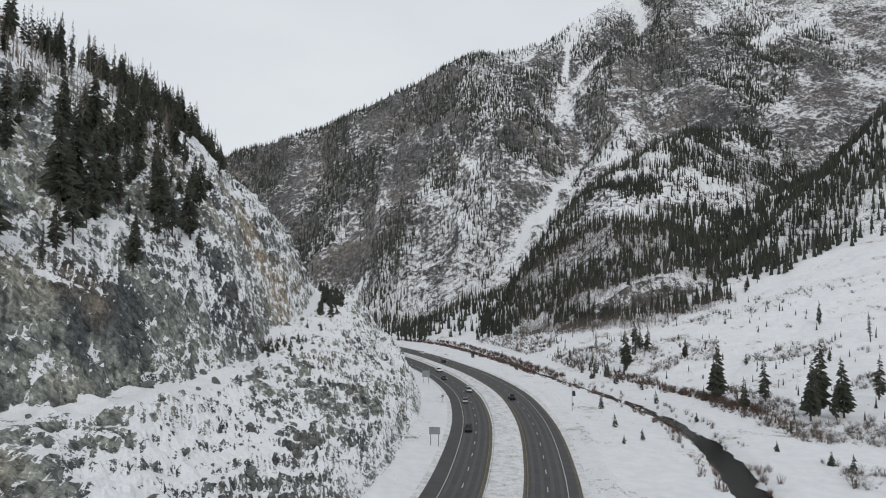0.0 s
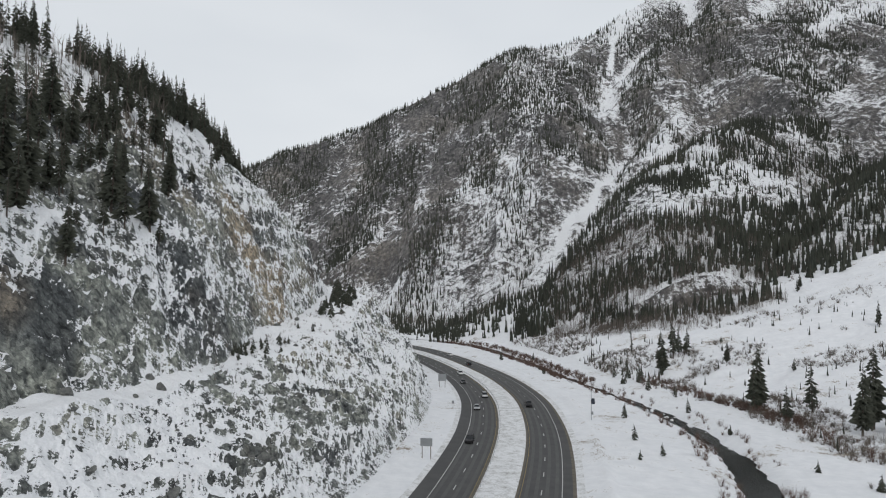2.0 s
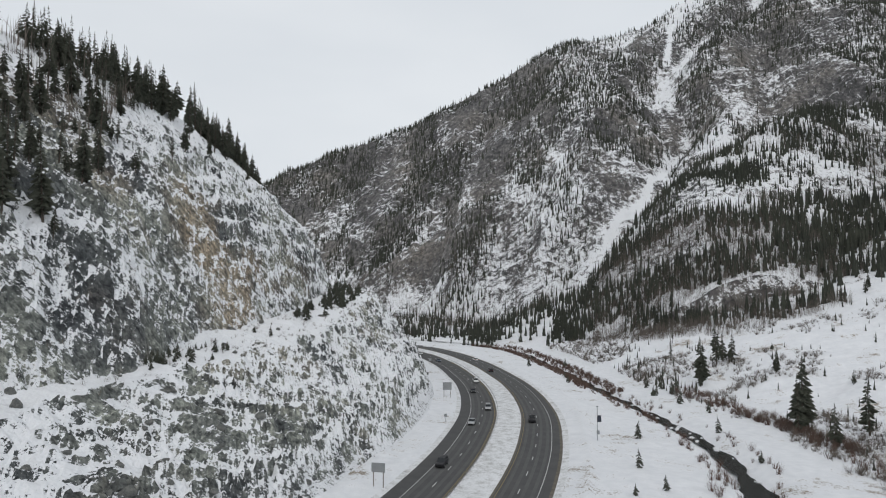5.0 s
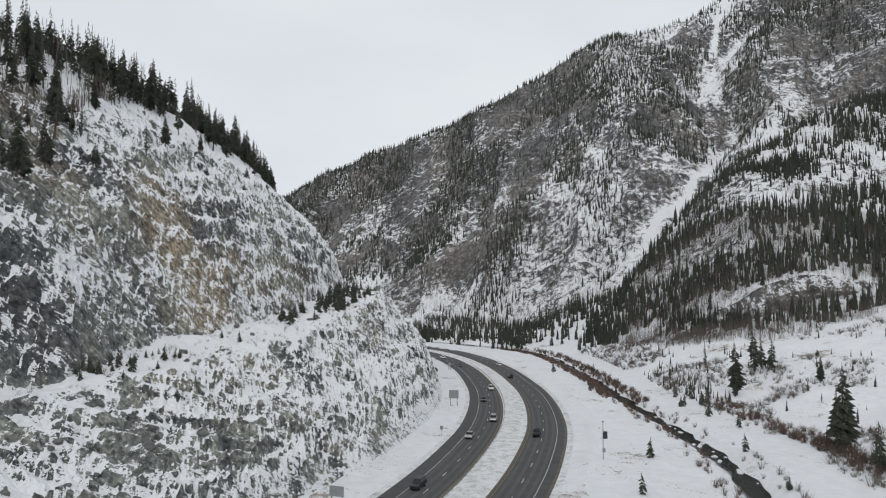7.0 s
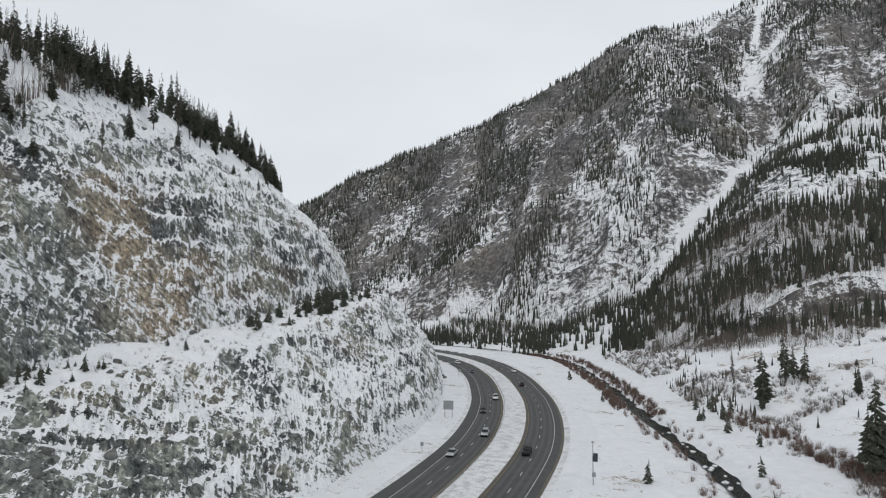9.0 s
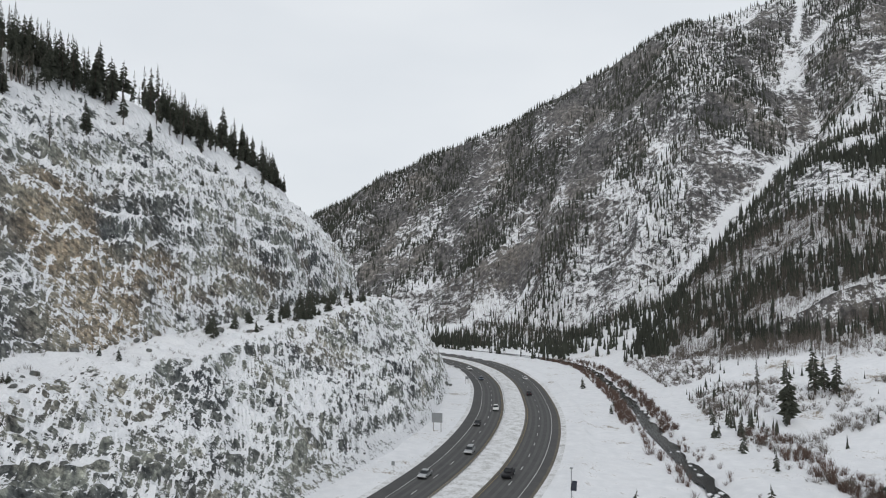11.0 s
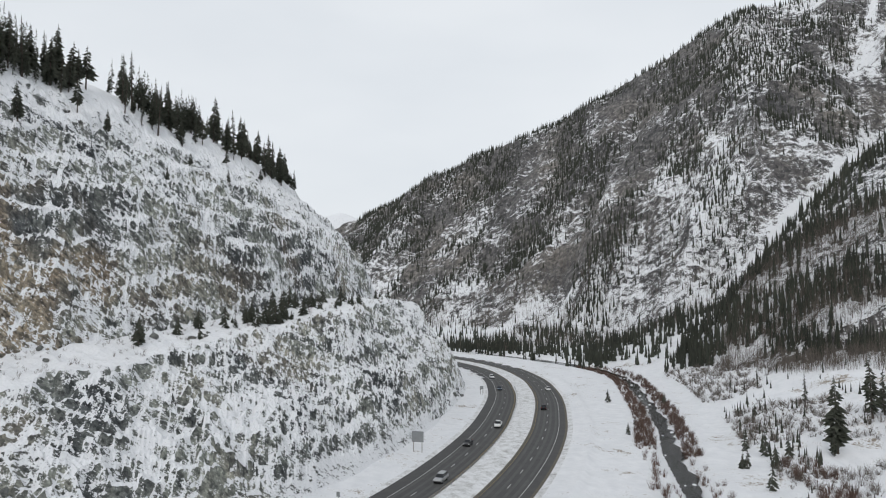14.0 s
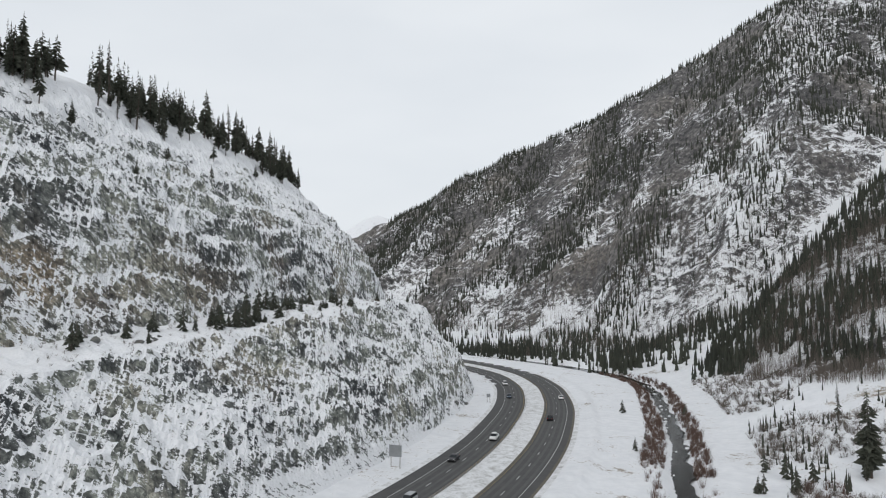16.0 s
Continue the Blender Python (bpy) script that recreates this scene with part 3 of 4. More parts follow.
drift = (0.6 + 0.4 * fbm(mp3, 25, 3, 30)) * np.exp(-((gully + 3 * fbm(mp3, 30, 2, 31)) / wide) ** 2) * np.interp(mxy[:, 1], [570, 605, 690, 710, 765, 850, 908, 987, 1100], [0, 0.9, 1, 0.3, 0.22, 0.22, 0.45, 0.7, 0.9])
drift += 0.05 * np.exp(-((gully + 32) / 32) ** 2) * smooth(740, 640, mxy[:, 1])
drift += -0.10 * smooth(100, -60, mxy[:, 0]) * smooth(560, 680, mxy[:, 1]) - 0.10 * smooth(700, 840, mxy[:, 1]) * smooth(210, 130, mxy[:, 0]) + 0.07 + 0.34 * fbm(mp3 * (1, 0.5, 1), 42, 4, 28) - 0.28 * outcrop(mxy)
drift += 0.08 * smooth(60, 15, mz) + 0.10 * smooth(430, 480, mz) + 0.4 * smooth(0.3, 0.5, fbm(mp3 * (1, 0.3, 1), 70, 3, 29)) * smooth(400, 460, mz)
drift += 0.6 * lanes(mxy) - 0.13 * smooth(225, 300, mxy[:, 0]) * smooth(120, 190, mz)
mark(mountain_mesh, "drift", drift)
far = new("mountain", mountain_mesh)
tagged(far, "steep rocky mountain streaked with snow and conifers", "mountain", kind="structure")

# a snowy peak far off, seen through the gap of the valley
px, py = np.meshgrid(np.linspace(-2300, -600, 60), np.linspace(1900, 2700, 30), indexing="ij")
pxy = np.c_[px.ravel(), py.ravel()]
pp = np.c_[pxy, np.zeros(len(pxy))]
pz = 250 * np.exp(-((pxy[:, 0] + 1400) / 260) ** 2) * np.exp(-((pxy[:, 1] - 2250) / 260) ** 2) + 60 + 40 * fbm(pp, 220, 4, 71, True)
peak_mesh = mesh_from("distant_peak", np.c_[pxy, pz], grid_faces(60, 30), MAT_MOUNTAIN, False)
mark(peak_mesh, "drift", np.full(len(pxy), 0.3))
peak = new("distant_peak", peak_mesh)
tagged(peak, "snow-covered peak far down the valley", "mountain", kind="structure")


# ---- trees ----
def cone_mesh(bm, r0, r1, z0, z1, sides=7, x=0.0, y=0.0):
    bmesh.ops.create_cone(bm, cap_ends=True, segments=sides, radius1=r0, radius2=r1, depth=z1 - z0, matrix=pose(x, y, (z0 + z1) / 2))


def conifer_crown(name, tall, wide, seed, thin=1.0, bare=0.12):
    """Whorls of drooping boughs, each a pair of crossed, toothed sprays."""
    r = random.Random(seed)
    verts, faces = [], []
    tiers = max(14, int(tall * 1.9))
    for k in range(tiers):
        u = k / (tiers - 1)
        z = tall * (bare + (1 - bare) * u ** 0.95)
        reach = wide * (1 - u) ** 0.8 * (0.35 + 0.65 * min(1, u * 7)) + 0.12
        for _ in range(max(4, int(9 * thin * (1 - 0.45 * u)))):
            if r.random() < 0.13:
                continue
            a = r.uniform(0, 2 * math.pi)
            long = reach * r.uniform(0.55, 1.18)
            drop = long * r.uniform(0.22, 0.55)
            half = long * r.uniform(0.20, 0.34)
            zz = z + r.uniform(-0.3, 0.3)
            c, s = math.cos(a), math.sin(a)

            def at(f, side, lift):
                return (c * long * f - s * side, s * long * f + c * side, zz - drop * f ** 1.4 + lift)
            n = len(verts)
            verts += [at(0.02, 0, 0.1), at(0.45, half, -0.05 * long), at(0.62, half * 0.35, 0.02), at(1.0, 0, -0.02), at(0.62, -half * 0.35, 0.02), at(0.45, -half, -0.05 * long),
                      at(0.5, 0, 0.16 * long), at(0.5, 0, -0.28 * long)]
            faces += [(n, n + 1, n + 2), (n, n + 2, n + 4), (n + 2, n + 3, n + 4), (n, n + 4, n + 5), (n, n + 7, n + 3), (n, n + 3, n + 6)]
    n = len(verts)
    verts += [(0.1, 0, tall * 0.93), (-0.06, 0.09, tall * 0.93), (-0.06, -0.09, tall * 0.93), (0, 0, tall * 1.03)]
    faces += [(n, n + 1, n + 3), (n + 1, n + 2, n + 3), (n + 2, n, n + 3)]
    return (verts, faces) if name is None else mesh_from(name, verts, faces, MAT_NEEDLE)


def conifer(tall, wide, seed, label, thin=1.0, bare=0.12):
    tree = thing("conifer_tree", 0, 0, -500, label, "tree", "conifers in the valley")
    bm = bmesh.new()
    cone_mesh(bm, tall * 0.016 + 0.05, 0.03, -0.8, tall * 0.97, 7)
    part("trunk", bm, MAT_BARK, tree)
    crown = new("crown", conifer_crown("crown", tall, wide, seed, thin, bare))
    crown.parent = tree
    return tree


SPRUCE = [conifer(16, 3.3, 1, "tall dark green spruce standing in snow"), conifer(13, 2.4, 2, "slender dark green spruce standing in snow", 0.9),
          conifer(14, 1.5, 3, "thin-crowned spruce with sparse boughs", 0.65, 0.2), conifer(10, 1.9, 4, "dark green fir standing in snow"),
          conifer(11.5, 2.7, 5, "broad ragged pine with open boughs", 0.75, 0.28)]
SAPLING = [conifer(3.0, 0.85, 6, "small young spruce standing in snow", 1.0, 0.04), conifer(2.2, 0.8, 7, "small young fir standing in snow", 1.0, 0.03)]
rnd = random.Random(5)


def plant(kinds, x, y, z, size, lean=3.0):
    src = rnd.choice(kinds)
    k = size * rnd.uniform(0.85, 1.15)
    m = pose(x, y, z - 0.15, rnd.uniform(-lean, lean), rnd.uniform(-lean, lean), rnd.uniform(0, 360)) @ Matrix.Diagonal((k * rnd.uniform(0.9, 1.1), k * rnd.uniform(0.9, 1.1), k, 1))
    ob = copy_thing(src, m)
    ob.matrix_basis = m
    return ob


# on the crest and upper slope of the cut hill
LEAST_S, LEAST_D = [330, 362, 398, 425, 449, 470, 500, 560, 640, 700], [54, 56, 62, 77, 90, 97, 102, 105, 106, 104]
for k in range(225):
    if k < 85:
        s, d = rnd.uniform(470, 690), rnd.uniform(101, 113)
    else:
        s = rnd.uniform(335, 440) if k < 190 else rnd.uniform(430, 485)
        d = float(np.interp(s, LEAST_S, LEAST_D)) + abs(rnd.gauss(0, 17)) + rnd.uniform(0, 3)
    xy, z = hill(np.array([s]), np.array([d]))
    plant(SPRUCE, xy[0, 0], xy[0, 1], float(z[0]), rnd.uniform(0.55, 1.15) if k < 85 else rnd.uniform(0.4, 0.95))
# a few on the face
for s, d, k in ((470, 86, 0.6), (455, 82, 0.55), (505, 93, 0.45), (540, 90, 0.4), (520, 84, 0.4), (560, 88, 0.35), (430, 76, 0.5), (575, 96, 0.5), (610, 98, 0.55), (497, 97, 0.7)):
    xy, z = hill(np.array([s]), np.array([d]))
    plant(SPRUCE, xy[0, 0], xy[0, 1], float(z[0]), k)
# on the bench
for _ in range(92):
    s = rnd.choice((rnd.gauss(522, 12), rnd.gauss(535, 14), rnd.gauss(560, 16), rnd.gauss(424, 6), rnd.gauss(409, 5), rnd.uniform(440, 640)))
    d = rnd.uniform(52, 60) if s > 450 else rnd.uniform(47, 54)
    xy, z = hill(np.array([s]), np.array([d]))
    plant(SAPLING, xy[0, 0], xy[0, 1], float(z[0]), rnd.uniform(0.7, 2.1) if s > 450 else rnd.uniform(0.4, 1.0))
# in the valley past the river
for x, y, k in ((101, 162, 1.4), (103, 165, 1.25), (104, 146, 1.05), (117, 159, 1.05), (115, 128, 1.0), (121, 134, 1.3), (122, 127, 1.1), (126, 130, 1.2), (119, 131, 1.0), (141, 137, 1.2),
                (104, 265, 1.3), (107, 267, 1.2), (110, 265, 1.15), (94, 245, 1.2), (89, 285, 0.85), (120, 242, 0.6), (136, 215, 0.6), (161, 197, 0.7), (184, 244, 0.8), (189, 215, 0.85),
                (233, 361, 0.8), (199, 336, 0.8), (187, 326, 0.7), (93, 243, 0.75), (190, 330, 0.6), (214, 348, 0.7)):
    plant(SPRUCE[:4], x, y, height(x, y), k)
for x, y, k in ((55, 116, 1.2), (58, 101, 1.1), (52, 96, 1.0), (58, 145, 1.3), (79, 207, 1.5), (85, 191, 1.5), (81, 162, 1.3), (83, 131, 1.2), (87, 92, 1.3), (92, 78, 1.4), (93, 72, 1.5),
                (73, 244, 1.4), (74, 225, 1.3), (80, 226, 1.6), (78, 238, 2.0), (80, 229, 1.8), (83, 237, 1.9), (25, 305, 1.4), (43, 247, 1.0), (42, 263, 0.8), (43, 321, 1.6), (73, 225, 1.5),
                (75, 284, 1.2), (116, 186, 1.0), (127, 269, 1.0)):
    plant(SAPLING, x, y, height(x, y), k)
for ob in SPRUCE + SAPLING:
    for child in list(ob.children):
        bpy.data.objects.remove(child)
    bpy.data.objects.remove(ob)


def forest(name, places, sizes, label, seed):
    """Many far conifers in one mesh: three ragged tiers each."""
    g = np.random.default_rng(seed)
    n, sides = len(places), 5
    out, faces = [], []
    tiers = ((0.03, 0.55, 0.122), (0.32, 0.82, 0.088), (0.60, 1.05, 0.052))
    ring = np.arange(sides) * 2 * np.pi / sides
    for z0, z1, r in tiers:
        turn = g.uniform(0, 6.28, (n, 1)) + ring
        rad = r * g.uniform(0.6, 1.3, (n, sides)) * sizes[:, None]
        low = np.stack([places[:, :1] + np.cos(turn) * rad, places[:, 1:2] + np.sin(turn) * rad, places[:, 2:] + sizes[:, None] * (z0 + g.uniform(-0.06, 0.06, (n, sides)))], -1)
        top = np.stack([places[:, 0] + g.normal(0, 0.01, n) * sizes, places[:, 1], places[:, 2] + sizes * z1], -1)[:, None]
        block = np.concatenate([low, top], 1)
        base = sum(len(o) for o in out)
        i = base + np.arange(n)[:, None] * (sides + 1)
        k = np.arange(sides)
        faces.append(np.stack([i + k, i + (k + 1) % sides, np.broadcast_to(i + sides, (n, sides))], -1).reshape(-1, 3))
        out.append(block.reshape(-1, 3))
    ob = new(name, mesh_from(name, np.vstack(out), np.vstack(faces), MAT_FAR_NEEDLE))
    return tagged(ob, label, "forest", kind="stuff")


def scatter(n, x0, x1, y0, y1, keep, seed):
    g = np.random.default_rng(seed)
    xy = np.stack([g.uniform(x0, x1, n), g.uniform(y0, y1, n)], 1)
    return xy[g.uniform(0, 1, n) < keep(xy)]


def surface(xy):
    return np.maximum(valley(xy), np.where(xy[:, 1] > 334, mountain(xy), -99))


def wild(xy):
    """How thick the conifers stand on the mountain."""
    x, y = xy[:, 0], xy[:, 1]
    p = np.c_[xy, np.zeros(len(xy))]
    clump = np.clip(0.55 + 2.0 * fbm(p * (1, 0.6, 1), 50, 4, 61), 0.06, 1)
    g = x - np.interp(y, GULLY_Y, GULLY_X)
    clear = smooth(5, 24, np.abs(g)) * (1 - 0.5 * np.exp(-((g + 35) / 30) ** 2) * smooth(760, 640, y)) * (1 - 0.85 * lanes(xy))
    high = smooth(900, 960, y) * np.maximum(smooth(14, 20, g) * smooth(60, 45, g), smooth(-14, -20, g) * smooth(-75, -50, g) * smooth(1020, 980, y))
    crest = smooth(950, 980, y) * smooth(1010, 1004, y) * smooth(80, 40, x)
    behind = np.where(x > 30, smooth(-4, 10, rib(xy)[0]), 1)
    return np.maximum(clump * smooth(1330, 1180, y) * (1 - 0.6 * smooth(1000, 1100, y)), 0.95 * np.maximum(high, crest)) * clear * behind * (1 - 0.8 * outcrop(xy))


def belt(xy):
    """The woods on the rib: two dense belts low down, open stands above."""
    x, y = xy[:, 0], xy[:, 1]
    p = np.c_[xy, np.zeros(len(xy))]
    y = y + 5 * fbm(p, 25, 2, 34)
    first = smooth(-3, 3, y - np.interp(x, [36, 77, 104, 128, 146, 171, 230], [402, 383, 376, 363, 363, 372, 402])) * smooth(4, -4, y - np.interp(x, [38, 80, 111, 139, 158, 183, 230], [462, 426, 410, 398, 396, 396, 425]))
    second = smooth(-3, 3, y - np.interp(x, [75, 89, 109, 122, 142, 154, 170], [372, 358, 350, 334, 326, 322, 318])) * smooth(3, -3, y - np.interp(x, [75, 91, 110, 126, 142, 160, 175], [378, 372, 359, 348, 344, 338, 336])) * smooth(72, 84, x) * smooth(180, 172, x)
    b = rib(xy)[0]
    open_stand = np.clip(0.32 + 1.6 * fbm(p * (1, 1.4, 1), 30, 3, 62), 0.05, 0.8) * smooth(10, -2, b) * smooth(-4, 4, y - np.interp(x, [38, 80, 139, 230], [440, 420, 396, 420]))
    edge = 0.6 * smooth(8, 2, b) * smooth(-14, -6, b) * smooth(230, 180, x)
    return np.maximum(np.maximum(first, second) * np.clip(0.85 + 0.9 * fbm(p, 16, 2, 69), 0.2, 1), np.maximum(open_stand, edge)) * smooth(28, 40, x)


def spur_wood(xy):
    a, b = spur(xy)
    p = np.c_[xy, np.zeros(len(xy))]
    return smooth(0, 25, a) * smooth(-75, -45, b) * smooth(60, 30, b) * np.clip(0.8 + 1.2 * fbm(p, 35, 2, 63), 0.1, 1)


gen = np.random.default_rng(3)
for name, label, xy, lo, hi in (
        ("mountain_forest", "scattered dark conifers on the snowy rock face", scatter(84000, -520, 620, 470, 1330, wild, 7), 4, 11.5),
        ("slope_forest", "dense belts of dark conifers above the snowfield", scatter(32000, 25, 380, 318, 730, belt, 8), 4, 12),
        ("spur_forest", "dark conifer wood on the spur", scatter(6500, 150, 640, 340, 720, spur_wood, 9), 9, 15)):
    forest(name, np.c_[xy, surface(xy) - 0.8], lo + (hi - lo) * gen.beta(1.4, 1.8, len(xy)), label, 4)


# young trees on the snowfield, and the wood behind the bend and along the crest of the cut
g = np.random.default_rng(31)
y = g.uniform(110, 350, 210)
xy = np.stack([np.interp(y, RIVER[:, 1], RIVER[:, 0]) + g.uniform(24, 140, 210), y], 1)
near_bank = g.uniform(225, 300, 60)
xy = np.vstack([xy, np.stack([np.interp(near_bank, RIVER[:, 1], RIVER[:, 0]) + g.uniform(20, 34, 60), near_bank], 1)])
forest("young_conifers", np.c_[xy, valley(xy) - 0.1], g.uniform(1.2, 4.2, len(xy)), "small dark conifers dotted over the snowfield", 32)
x = g.uniform(-150, 0, 260)
xy = np.stack([x, np.interp(x, [-150, -60, 0], [474, 458, 440]) + g.uniform(-9, 30, 260) + 80 * g.uniform(0, 1, 260) ** 3], 1)
foot = np.stack([g.uniform(-25, 42, 240), g.uniform(428, 505, 240)], 1)
foot = foot[fbm(np.c_[foot, 0 * foot[:, 0]], 22, 2, 36) > -0.15]
xy = np.vstack([xy, foot])
forest("roadside_wood", np.c_[xy, surface(xy) - 0.3], g.uniform(5, 11.5, len(xy)), "dark conifers behind the bend of the road", 33)
s, d = g.uniform(335, 700, 700), g.uniform(100, 122, 700)
keep = fbm(np.c_[s, d * 0, d * 0], 14, 2, 68) > -0.08 + 0.4 * smooth(520, 660, s)
s, d = s[keep], d[keep]
d = np.maximum(d, np.interp(s, LEAST_S, LEAST_D) + 4)
xy, z = hill(s, d)
kinds = [tuple(np.array(a) for a in conifer_crown(None, tall, wide, 80 + k, thin, bare)) for k, (tall, wide, thin, bare) in enumerate(((12, 1.7, 0.8, 0.1), (10, 1.9, 0.8, 0.2), (13, 1.4, 0.7, 0.15)))]
vs, fs, base = [], [], 0
for k in range(0, len(xy), 1 if len(xy) < 400 else 2):
    cv, cf = kinds[g.integers(3)]
    a, size = g.uniform(0, 6.28), g.uniform(0.5, 1.15)
    c, si = math.cos(a) * size, math.sin(a) * size
    vs.append(np.stack([cv[:, 0] * c - cv[:, 1] * si + xy[k, 0], cv[:, 0] * si + cv[:, 1] * c + xy[k, 1], cv[:, 2] * size + z[k] - 0.3], 1))
    fs.append(cf + base)
    base += len(cv)
    stem = np.array([(0.14, 0, -0.5), (-0.07, 0.12, -0.5), (-0.07, -0.12, -0.5), (0, 0, 9)]) * size + (xy[k, 0], xy[k, 1], z[k])
    vs.append(stem)
    fs.append(np.array([(0, 1, 3), (1, 2, 3), (2, 0, 3)]) + base)
    base += 4
tagged(new("crest_wood", mesh_from("crest_wood", np.vstack(vs), np.vstack(fs), MAT_NEEDLE)), "dark conifers along the crest of the hill", "forest", kind="stuff")


def brush(name, xy, z, sizes, stems, material, label, seed, spread=0.6, width=0.02):
    """Leafless bushes: many thin stems that fan out from each place."""
    g = np.random.default_rng(seed)
    n = len(xy)
    foot = np.repeat(np.c_[xy, z - 0.1], stems, 0)
    size = np.repeat(sizes, stems)
    a, tilt = g.uniform(0, 6.28, n * stems), g.uniform(0.1, 1.0, n * stems) * spread
    foot[:, :2] += np.stack([np.cos(a), np.sin(a)], 1) * (g.uniform(0, 0.3, n * stems) * size)[:, None]
    way = np.stack([np.cos(a) * tilt, np.sin(a) * tilt, np.ones(n * stems)], 1)
    long = size * g.uniform(0.55, 1.1, n * stems)
    tip = foot + way * long[:, None]
    side = np.stack([-np.sin(a), np.cos(a), np.zeros(n * stems)], 1) * (width * np.maximum(size, 0.8))[:, None]
    fork = foot + way * (long * 0.55)[:, None]
    twig = fork + (way + g.normal(0, 0.45, way.shape)) * (long * 0.45)[:, None]
    v = np.stack([foot - side, foot + side, tip, fork - side * 0.7, fork + side * 0.7, twig], 1).reshape(-1, 3)
    i = np.arange(n * stems)[:, None] * 6
    f = np.concatenate([i + (0, 1, 2), i + (3, 4, 5)], 0)
    ob = new(name, mesh_from(name, v, f, material))
    return tagged(ob, label, "shrubs", kind="stuff")


# willows along the river, shrubs on the snowfield, bare aspens at the foot of the slope
g = np.random.default_rng(12)
y = np.concatenate([g.uniform(235, 430, 900), g.uniform(60, 240, 160)])
off = np.where(g.uniform(0, 1, len(y)) < 0.55, -g.uniform(3.5, 9, len(y)), g.uniform(3.5, 7.5, len(y)))
xy = np.stack([np.interp(y, RIVER[:, 1], RIVER[:, 0]) + off, y], 1)
brush("willow_thicket", xy, valley(xy), g.uniform(0.9, 2.3, len(xy)), 30, MAT_TWIG, "leafless red-brown willows along the river banks", 13)
y = np.concatenate([g.uniform(140, 235, 160), g.uniform(100, 180, 60)])
xy = np.stack([np.interp(y, RIVER[:, 1], RIVER[:, 0]) + g.uniform(24, 33, len(y)), y], 1)
brush("willow_hedge", xy, valley(xy), g.uniform(1.2, 2.6, len(xy)), 34, MAT_TWIG, "leafless red-brown willows under the spruces", 14)
y = g.uniform(60, 400, 11000)
xy = np.stack([np.interp(y, RIVER[:, 1], RIVER[:, 0]) + np.abs(g.normal(0, 1, len(y))) * 75 + 20, y], 1)
keep = fbm(np.c_[xy, np.zeros(len(xy))], 22, 3, 66) > 0.02
xy = xy[keep]
brush("field_shrubs", xy, valley(xy), 0.5 + 2.1 * g.uniform(0, 1, len(xy)) ** 2, 26, MAT_GREY_TWIG, "low grey-brown shrubs poking through the snow", 15, 1.1)
xy = scatter(8000, 60, 200, 312, 470, lambda q: np.maximum(belt(q + (0, 22)), belt(q + (0, 10))) * 0.9, 16)
brush("aspen_grove", xy, surface(xy), g.uniform(4, 8, len(xy)), 6, MAT_GREY_TWIG, "bare grey aspens at the foot of the slope", 17, 0.16, 0.009)
xy = scatter(7000, -260, 70, 480, 700, lambda q: np.clip(0.4 + 1.6 * fbm(np.c_[q, 0 * q[:, 0]], 50, 2, 67), 0, 1), 18)
brush("aspen_slope", xy, surface(xy), g.uniform(4, 9, len(xy)), 4, MAT_GREY_TWIG, "bare grey aspens on the talus slope", 19, 0.16, 0.012)
xy = scatter(9000, 50, 330, 360, 620, lambda q: (rib(q)[0] < 0) * np.clip(0.35 + 1.6 * fbm(np.c_[q, 0 * q[:, 0]], 40, 2, 37), 0, 1), 22)
brush("aspen_rib", xy, surface(xy), g.uniform(4, 8, len(xy)), 4, MAT_GREY_TWIG, "bare grey aspens among the conifers of the rib", 23, 0.16, 0.012)
s, d = g.uniform(380, 660, 420), g.uniform(46, 60, 420)
hxy, hz = hill(s, d)
brush("bench_shrubs", hxy, hz, g.uniform(0.4, 1.2, 420), 14, MAT_GREY_TWIG, "low grey shrubs on the rock bench", 20, 0.8)

# bare trunks among the conifers of the cut hill
s, d = g.uniform(340, 470, 420), g.uniform(78, 118, 420)
d = np.maximum(d, np.interp(s, LEAST_S, LEAST_D) + 6)
hxy, hz = hill(s, d)
brush("bare_trunks", hxy, hz, g.uniform(3.5, 8, 420), 2, MAT_GREY_TWIG, "thin bare grey trunks among the hill conifers", 21, 0.1, 0.018)
# snow cushions on stones in the river
g = np.random.default_rng(44)
n = 56
y = g.uniform(112, 400, n)
xy = np.stack([np.interp(y, RIVER[:, 1], RIVER[:, 0]) + g.normal(0, 1.7, n), y], 1)
r = g.uniform(0.2, 0.7, n)
ring = np.arange(8) * np.pi / 4
rows = []
for up, wide in ((-0.25, 1.0), (0.2, 0.95), (0.5, 0.5)):
    rad = r[:, None] * wide * g.uniform(0.5, 1.5, (n, 8))
    rows.append(np.stack([xy[:, :1] + np.cos(ring) * rad, xy[:, 1:] + np.sin(ring) * rad * 1.5, (road_z(y) - 2.35)[:, None] + up * r[:, None] + 0 * rad], -1))
v = np.concatenate(rows, 1).reshape(-1, 3)
i, k = np.arange(n)[:, None] * 24, np.arange(8)
f = np.concatenate([np.stack([i + a + k, i + a + (k + 1) % 8, i + a + 8 + (k + 1) % 8, i + a + 8 + k], -1).reshape(-1, 4) for a in (0, 8)]
                   + [np.stack([i[:, 0] + 16 + a for a in q], -1) for q in ((0, 1, 2, 3), (0, 3, 4, 7), (4, 5, 6, 7))])
tagged(new("river_cushions", mesh_from("river_cushions", v, f, MAT_SNOW, True)), "snow-capped stones standing in the river", "stones", kind="stuff")


